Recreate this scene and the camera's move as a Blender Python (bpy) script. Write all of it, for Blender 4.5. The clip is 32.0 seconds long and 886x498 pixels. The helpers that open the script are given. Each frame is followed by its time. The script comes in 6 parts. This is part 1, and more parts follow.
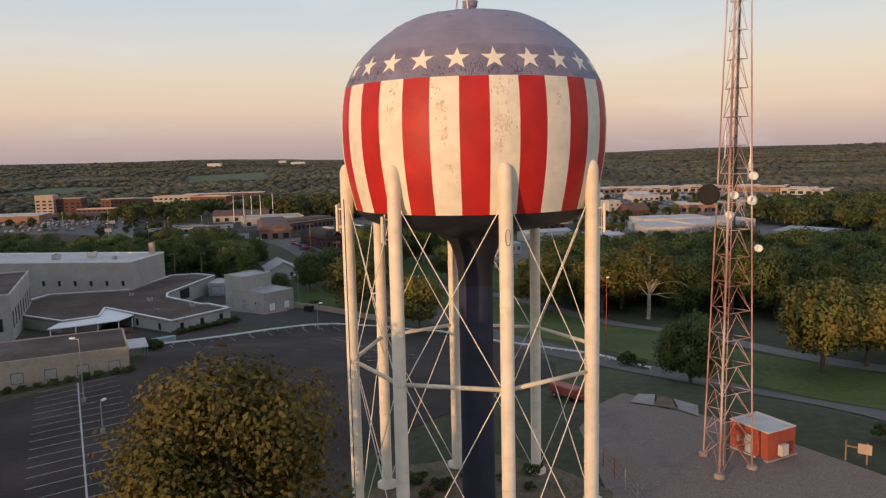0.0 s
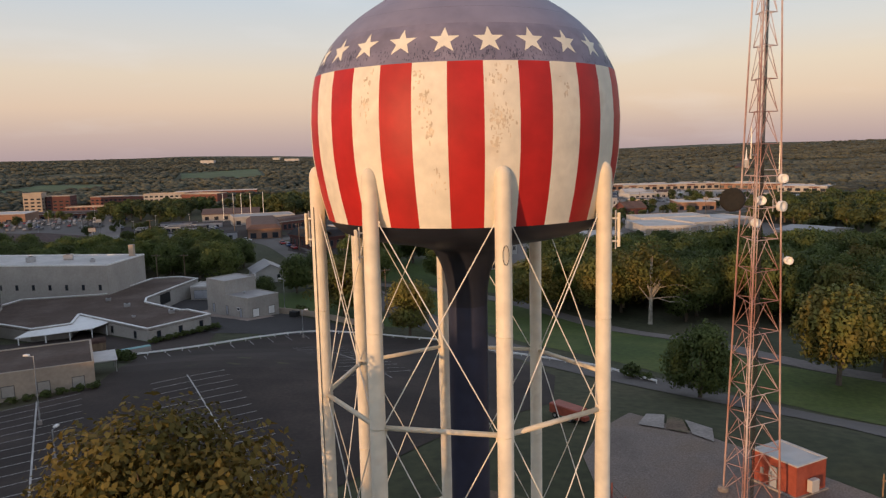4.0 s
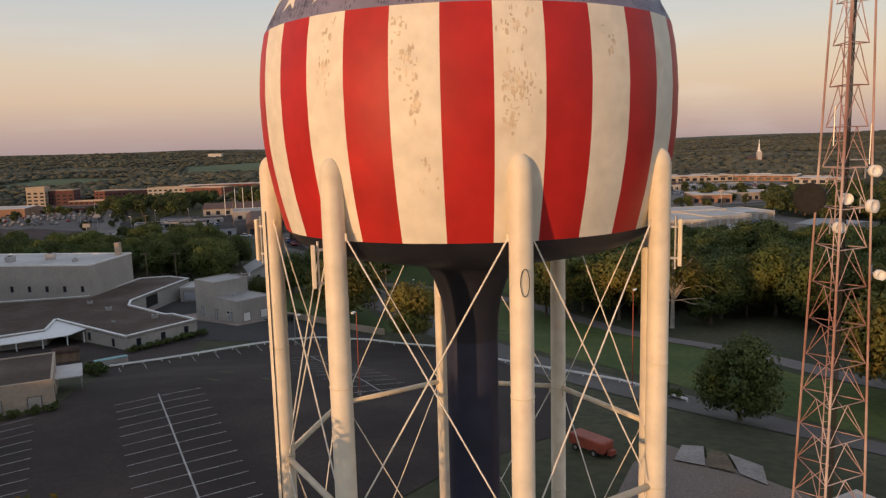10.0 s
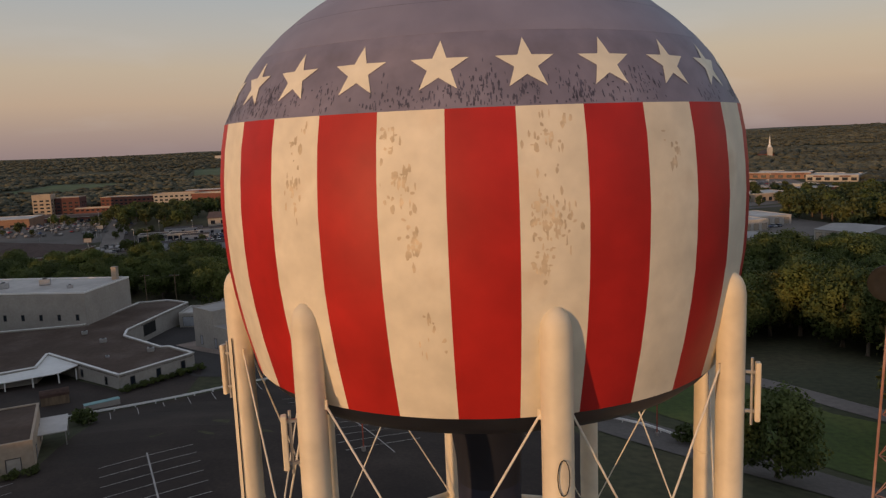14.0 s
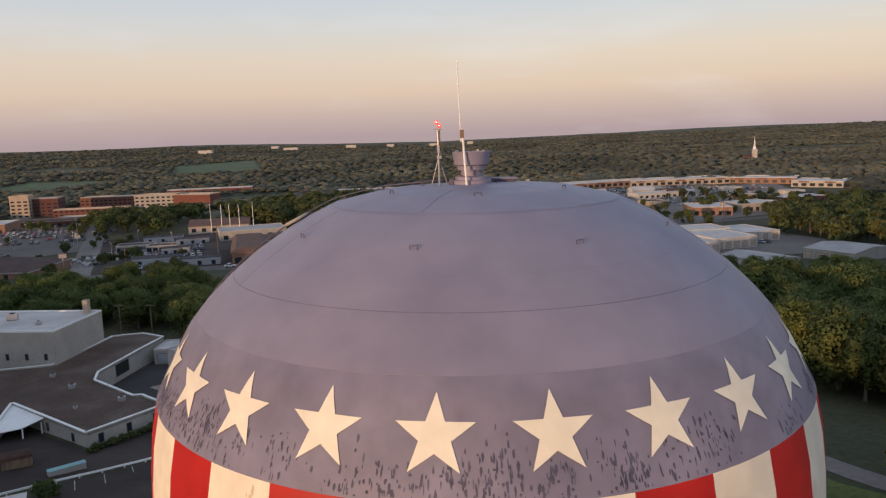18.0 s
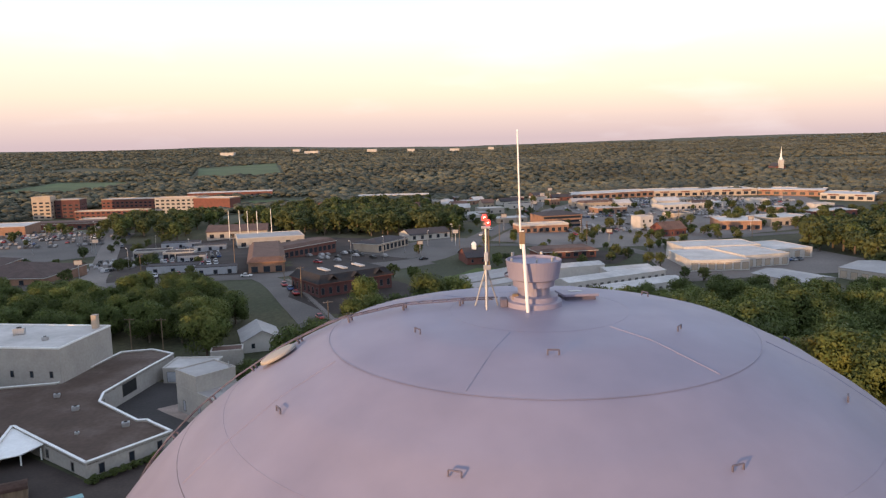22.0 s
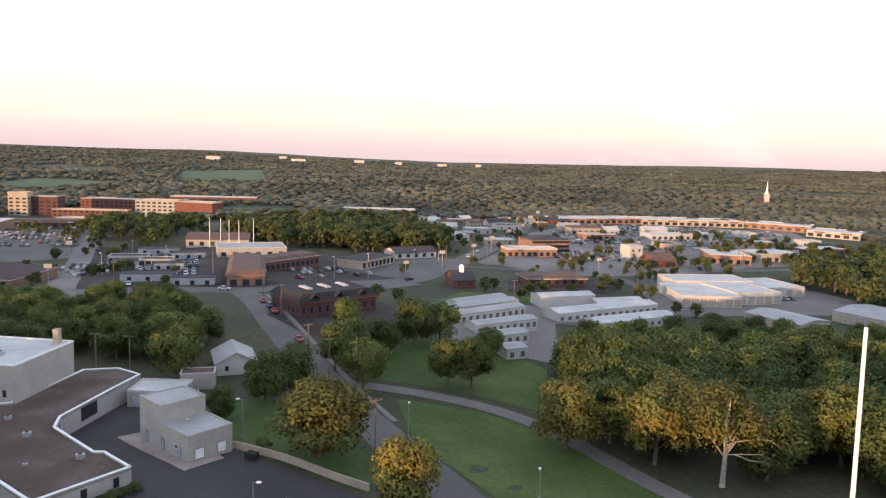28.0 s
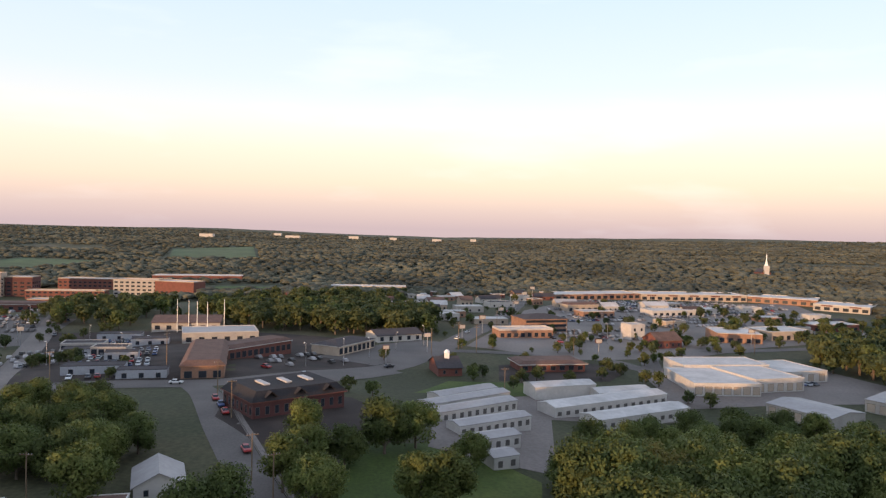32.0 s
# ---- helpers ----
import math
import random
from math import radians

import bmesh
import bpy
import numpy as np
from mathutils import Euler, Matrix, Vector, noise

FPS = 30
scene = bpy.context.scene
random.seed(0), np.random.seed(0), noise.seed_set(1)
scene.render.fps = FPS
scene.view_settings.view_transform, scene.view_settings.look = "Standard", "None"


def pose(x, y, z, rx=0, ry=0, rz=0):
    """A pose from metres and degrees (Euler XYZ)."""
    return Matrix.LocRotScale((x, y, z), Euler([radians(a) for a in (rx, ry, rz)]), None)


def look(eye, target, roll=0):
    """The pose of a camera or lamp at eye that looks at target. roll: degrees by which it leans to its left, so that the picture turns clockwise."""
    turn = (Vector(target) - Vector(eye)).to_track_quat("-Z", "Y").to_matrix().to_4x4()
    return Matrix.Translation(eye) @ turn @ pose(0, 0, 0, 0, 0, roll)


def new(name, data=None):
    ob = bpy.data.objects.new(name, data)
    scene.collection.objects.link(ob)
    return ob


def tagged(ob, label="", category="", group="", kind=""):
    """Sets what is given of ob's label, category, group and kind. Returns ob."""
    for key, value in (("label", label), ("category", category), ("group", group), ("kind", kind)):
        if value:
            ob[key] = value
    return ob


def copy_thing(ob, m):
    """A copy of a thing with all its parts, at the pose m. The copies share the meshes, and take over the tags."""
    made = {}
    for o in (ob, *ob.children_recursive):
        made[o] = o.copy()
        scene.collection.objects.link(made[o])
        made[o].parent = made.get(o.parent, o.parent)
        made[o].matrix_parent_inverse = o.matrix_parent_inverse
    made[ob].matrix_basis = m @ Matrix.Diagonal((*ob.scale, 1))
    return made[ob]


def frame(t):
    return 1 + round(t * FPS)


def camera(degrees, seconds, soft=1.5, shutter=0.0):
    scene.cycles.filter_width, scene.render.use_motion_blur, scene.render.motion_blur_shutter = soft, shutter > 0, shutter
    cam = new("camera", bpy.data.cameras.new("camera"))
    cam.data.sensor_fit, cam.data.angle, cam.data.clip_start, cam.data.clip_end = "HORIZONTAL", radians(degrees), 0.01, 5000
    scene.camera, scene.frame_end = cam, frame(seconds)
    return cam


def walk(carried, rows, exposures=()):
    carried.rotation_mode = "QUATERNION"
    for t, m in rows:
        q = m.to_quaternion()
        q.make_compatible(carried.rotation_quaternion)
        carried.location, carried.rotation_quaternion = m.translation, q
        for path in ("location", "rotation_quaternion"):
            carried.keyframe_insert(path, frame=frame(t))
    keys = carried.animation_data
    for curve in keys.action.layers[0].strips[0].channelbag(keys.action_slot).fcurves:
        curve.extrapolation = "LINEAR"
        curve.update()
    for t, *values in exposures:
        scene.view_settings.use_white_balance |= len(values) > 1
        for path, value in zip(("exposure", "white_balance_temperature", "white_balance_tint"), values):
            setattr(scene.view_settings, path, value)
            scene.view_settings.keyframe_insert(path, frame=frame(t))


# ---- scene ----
from math import sin, cos, tan, pi, hypot, atan2, exp

# camera
cam = camera(62.253, 32.0, soft=1.3)
walk(cam, [
    (0, pose(-2.095, -58.675, 30.348, 82.554, 1.268, 0.303)),
    (0.5, pose(-2.109, -57.653, 30.496, 82.539, 1.414, 0.234)),
    (1, pose(-2.093, -56.635, 30.612, 82.433, 1.447, 0.112)),
    (1.5, pose(-2.042, -55.625, 30.683, 82.351, 1.422, 0.003)),
    (2, pose(-1.962, -54.624, 30.708, 82.301, 1.394, -0.076)),
    (2.5, pose(-1.866, -53.626, 30.693, 82.240, 1.388, -0.110)),
    (3, pose(-1.765, -52.623, 30.652, 82.152, 1.368, -0.108)),
    (3.5, pose(-1.676, -51.598, 30.614, 82.188, 1.323, -0.083)),
    (5.5, pose(-1.396, -47.364, 30.404, 82.624, 1.145, -0.227)),
    (6, pose(-1.360, -46.319, 30.335, 82.643, 1.196, -0.330)),
    (6.5, pose(-1.427, -45.328, 30.253, 82.742, 1.183, -0.352)),
    (7, pose(-1.483, -44.337, 30.176, 82.765, 1.184, -0.345)),
    (7.5, pose(-1.469, -43.315, 30.120, 82.812, 1.264, -0.296)),
    (8, pose(-1.359, -42.254, 30.087, 82.761, 1.340, -0.183)),
    (8.5, pose(-1.173, -41.169, 30.081, 82.615, 1.453, -0.026)),
    (9, pose(-0.988, -40.105, 30.091, 82.310, 1.600, 0.120)),
    (9.5, pose(-0.943, -39.146, 30.093, 82.010, 1.540, 0.322)),
    (10, pose(-0.941, -38.226, 30.138, 81.742, 1.484, 0.516)),
    (10.5, pose(-0.930, -37.300, 30.265, 81.807, 1.456, 0.673)),
    (11, pose(-0.893, -36.350, 30.494, 81.968, 1.533, 0.826)),
    (11.5, pose(-0.839, -35.375, 30.833, 81.947, 1.690, 0.880)),
    (12, pose(-0.795, -34.378, 31.296, 81.838, 1.900, 0.860)),
    (12.5, pose(-0.767, -33.348, 31.898, 81.972, 1.891, 0.904)),
    (13, pose(-0.796, -32.339, 32.634, 81.914, 2.051, 0.951)),
    (13.5, pose(-0.864, -31.367, 33.500, 81.735, 2.401, 0.967)),
    (14, pose(-0.902, -30.420, 34.469, 81.557, 2.286, 1.036)),
    (14.5, pose(-0.988, -29.532, 35.516, 81.362, 2.380, 1.020)),
    (15, pose(-1.095, -28.678, 36.600, 80.838, 2.982, 0.863)),
    (15.5, pose(-1.088, -27.765, 37.683, 80.529, 3.619, 0.478)),
    (17.5, pose(-1.058, -24.302, 41.607, 81.056, 2.074, -0.307)),
    (18, pose(-0.972, -23.351, 42.547, 81.085, 1.896, -0.079)),
    (18.5, pose(-1.007, -22.335, 43.440, 80.989, 1.866, 0.146)),
    (19, pose(-1.148, -21.330, 43.970, 81.044, 1.885, 0.382)),
    (19.5, pose(-1.147, -20.424, 44.052, 81.057, 1.779, 0.603)),
    (20, pose(-1.220, -19.557, 43.993, 81.136, 1.696, 0.832)),
    (20.5, pose(-1.317, -18.602, 43.970, 81.214, 1.634, 1.032)),
    (21, pose(-1.401, -17.581, 44.088, 81.344, 1.598, 1.205)),
    (21.5, pose(-1.488, -16.537, 44.280, 81.390, 1.417, 1.369)),
    (22, pose(-1.567, -15.625, 44.599, 81.481, 1.166, 1.522)),
    (22.5, pose(-1.668, -14.962, 44.934, 81.620, 0.848, 1.637)),
    (23, pose(-1.745, -14.269, 45.325, 81.807, 0.396, 1.789)),
    (23.5, pose(-1.894, -13.415, 45.636, 81.878, -0.001, 1.852)),
    (24, pose(-1.942, -12.577, 45.747, 81.945, -0.515, 1.916)),
    (24.5, pose(-2.185, -11.701, 45.858, 81.994, -0.950, 1.923)),
    (26.5, pose(-2.920, -8.630, 45.868, 82.253, -1.548, 1.574)),
    (27, pose(-3.220, -7.944, 45.901, 82.381, -1.683, 1.309)),
    (27.5, pose(-3.561, -7.205, 45.951, 82.515, -1.831, 0.947)),
    (28, pose(-3.924, -6.333, 46.058, 82.648, -1.929, 0.552)),
    (28.5, pose(-4.269, -5.250, 46.302, 82.656, -2.062, 0.117)),
    (29, pose(-4.550, -3.941, 46.597, 82.720, -2.190, -0.229)),
    (29.5, pose(-4.773, -2.451, 46.900, 82.805, -2.218, -0.656)),
    (30, pose(-4.619, 0.610, 46.907, 82.949, -2.190, -1.030)),
    (30.5, pose(-3.971, 4.922, 46.760, 83.326, -1.946, -1.053)),
    (31, pose(-2.610, 10.290, 46.592, 83.883, -1.712, -0.612)),
    (31.5, pose(-0.977, 15.967, 46.306, 84.844, -1.297, -0.026)),
    (32, pose(1.143, 22.083, 45.923, 88.485, -1.340, 0.231)),
], exposures=[(0.0, 0.0, 6350, 10), (6.0, -0.05, 6450, 10), (9.0, -0.1, 6600, 10), (12.0, -0.33, 6750, 10), (13.5, -0.58, 6750, 10), (15.0, -0.72, 6750, 10), (16.5, -0.4, 6450, 10), (18.0, -0.05, 6150, 10), (19.0, 0.15, 6150, 10), (21.0, 0.44, 6150, 10), (23.0, 0.84, 6270, 10), (24.0, 0.95, 6270, 10), (27.0, 1.02, 6270, 10), (30.0, 0.97, 6270, 10), (31.3, 0.8, 6270, 10), (32.0, 0.57, 6270, 10)])

# world: low sun behind the camera, dusk band opposite to it
SUN_EL, SUN_AZ = 4.0, 218.0     # degrees; azimuth clockwise from +y
world = bpy.data.worlds.new("dusk_sky")
scene.world = world
world.use_nodes = True
wt = world.node_tree
wt.nodes.clear()
w_out = wt.nodes.new("ShaderNodeOutputWorld")
w_add = wt.nodes.new("ShaderNodeAddShader")
w_sky = wt.nodes.new("ShaderNodeTexSky")
w_sky.sky_type = 'NISHITA'
w_sky.sun_disc = False
w_sky.sun_elevation = radians(SUN_EL)
w_sky.sun_rotation = radians(SUN_AZ)
w_b1 = wt.nodes.new("ShaderNodeBackground")
w_b1.inputs["Strength"].default_value = 0.03
wt.links.new(w_sky.outputs[0], w_b1.inputs["Color"])
w_tc = wt.nodes.new("ShaderNodeTexCoord")
w_sep = wt.nodes.new("ShaderNodeSeparateXYZ")
wt.links.new(w_tc.outputs["Generated"], w_sep.inputs[0])
w_ramp = wt.nodes.new("ShaderNodeValToRGB")
stops = [(0.0, (0.44, 0.335, 0.345)), (0.025, (0.53, 0.40, 0.375)), (0.06, (0.71, 0.52, 0.405)), (0.10, (0.735, 0.59, 0.465)), (0.14, (0.66, 0.615, 0.575)), (0.19, (0.56, 0.595, 0.635)), (0.30, (0.48, 0.555, 0.68)), (1.0, (0.33, 0.37, 0.47))]
while len(w_ramp.color_ramp.elements) < len(stops):
    w_ramp.color_ramp.elements.new(0.5)
for el, (p, c) in zip(w_ramp.color_ramp.elements, stops):
    el.position, el.color = p, (*c, 1)
wt.links.new(w_sep.outputs["Z"], w_ramp.inputs[0])
w_b2 = wt.nodes.new("ShaderNodeBackground")
w_b2.inputs["Strength"].default_value = 1.0
# faint streaks of high cloud
w_map = wt.nodes.new("ShaderNodeMapping")
w_map.inputs["Scale"].default_value = (2.0, 2.0, 9.0)
wt.links.new(w_tc.outputs["Generated"], w_map.inputs[0])
w_n = wt.nodes.new("ShaderNodeTexNoise")
w_n.inputs["Scale"].default_value, w_n.inputs["Detail"].default_value = 2.2, 6.0
wt.links.new(w_map.outputs[0], w_n.inputs["Vector"])
w_cr = wt.nodes.new("ShaderNodeMapRange")
w_cr.inputs["From Min"].default_value, w_cr.inputs["From Max"].default_value = 0.55, 0.85
w_cr.inputs["To Min"].default_value, w_cr.inputs["To Max"].default_value = 0.0, 0.35
wt.links.new(w_n.outputs[0], w_cr.inputs[0])
w_mix = wt.nodes.new("ShaderNodeMix")
w_mix.data_type = 'RGBA'
wt.links.new(w_cr.outputs[0], w_mix.inputs["Factor"])
wt.links.new(w_ramp.outputs[0], w_mix.inputs[6])
w_mix.inputs[7].default_value = (0.8, 0.76, 0.76, 1)
wt.links.new(w_mix.outputs[2], w_b2.inputs["Color"])
wt.links.new(w_b1.outputs[0], w_add.inputs[0])
wt.links.new(w_b2.outputs[0], w_add.inputs[1])
wt.links.new(w_add.outputs[0], w_out.inputs["Surface"])

sun = new("sun", bpy.data.lights.new("sun", 'SUN'))
sun.data.energy = 3.4
sun.data.color = (1.0, 0.57, 0.27)
sun.data.angle = radians(0.6)
sx, sy, sz = sin(radians(SUN_AZ)) * cos(radians(SUN_EL)), cos(radians(SUN_AZ)) * cos(radians(SUN_EL)), sin(radians(SUN_EL))
sun.matrix_world = look((sx * 300, sy * 300, sz * 300), (0, 0, 0))


# materials
def mat(name, c, rough=0.8, var=0.15, scale=1.5, big=0.12, bigvar=0.12, bump=0.15, metal=0.0, c2=None, lo=0.45, hi=0.65, rnd=0.0, island=0.0, stretch=None, spec=0.4, emit=0.0):
    m = bpy.data.materials.new(name)
    m.use_nodes = True
    t = m.node_tree
    bsdf = t.nodes["Principled BSDF"]
    bsdf.inputs["Roughness"].default_value, bsdf.inputs["Metallic"].default_value = rough, metal
    bsdf.inputs["Specular IOR Level"].default_value = spec
    geo = t.nodes.new("ShaderNodeNewGeometry")
    src = geo.outputs["Position"]
    if stretch:
        mp = t.nodes.new("ShaderNodeMapping")
        mp.inputs["Scale"].default_value = stretch
        t.links.new(src, mp.inputs[0])
        src = mp.outputs[0]
    n1, n2 = t.nodes.new("ShaderNodeTexNoise"), t.nodes.new("ShaderNodeTexNoise")
    n1.inputs["Scale"].default_value, n1.inputs["Detail"].default_value = scale, 5
    n2.inputs["Scale"].default_value, n2.inputs["Detail"].default_value = big, 4
    t.links.new(src, n1.inputs["Vector"])
    t.links.new(src, n2.inputs["Vector"])

    def value(sock, a, b, f0=0.3, f1=0.7):
        r = t.nodes.new("ShaderNodeMapRange")
        r.inputs["From Min"].default_value, r.inputs["From Max"].default_value = f0, f1
        r.inputs["To Min"].default_value, r.inputs["To Max"].default_value = a, b
        t.links.new(sock, r.inputs[0])
        return r.outputs[0]

    def times(a, b):
        k = t.nodes.new("ShaderNodeMath")
        k.operation = 'MULTIPLY'
        t.links.new(a, k.inputs[0])
        t.links.new(b, k.inputs[1])
        return k.outputs[0]
    v = times(value(n1.outputs[0], 1 - var, 1 + var), value(n2.outputs[0], 1 - bigvar, 1 + bigvar))
    if rnd:
        oi = t.nodes.new("ShaderNodeObjectInfo")
        v = times(v, value(oi.outputs["Random"], 1 - rnd, 1 + rnd, 0, 1))
    if island:
        v = times(v, value(geo.outputs["Random Per Island"], 1 - island, 1 + island, 0, 1))
    col = t.nodes.new("ShaderNodeMix")
    col.data_type = 'RGBA'
    col.inputs[6].default_value = (*c, 1)
    col.inputs[7].default_value = (*(c2 or c), 1)
    if c2:
        t.links.new(value(n2.outputs[0] if big > 0 else n1.outputs[0], 0, 1, lo, hi), col.inputs["Factor"])
    sc = t.nodes.new("ShaderNodeVectorMath")
    sc.operation = 'SCALE'
    t.links.new(col.outputs[2], sc.inputs[0])
    t.links.new(v, sc.inputs["Scale"])
    t.links.new(sc.outputs[0], bsdf.inputs["Base Color"])
    if bump:
        b = t.nodes.new("ShaderNodeBump")
        b.inputs["Strength"].default_value, b.inputs["Distance"].default_value = bump, 0.05
        t.links.new(n1.outputs[0], b.inputs["Height"])
        t.links.new(b.outputs[0], bsdf.inputs["Normal"])
    if emit:
        t.links.new(sc.outputs[0], bsdf.inputs["Emission Color"])
        bsdf.inputs["Emission Strength"].default_value = emit
    return m


def leafy(name, c, c2, rnd=0.2):
    m = mat(name, c, 0.7, 0.15, 0.9, 0.25, 0.18, 0.0, 0, c2, 0.4, 0.6, rnd, 0.2, spec=0.25)
    t = m.node_tree
    bsdf = t.nodes["Principled BSDF"]
    tr = t.nodes.new("ShaderNodeBsdfTranslucent")
    mx = t.nodes.new("ShaderNodeMixShader")
    mx.inputs[0].default_value = 0.32
    t.links.new(bsdf.inputs["Base Color"].links[0].from_socket, tr.inputs[0])
    t.links.new(bsdf.outputs[0], mx.inputs[1])
    t.links.new(tr.outputs[0], mx.inputs[2])
    t.links.new(mx.outputs[0], t.nodes["Material Output"].inputs[0])
    return m


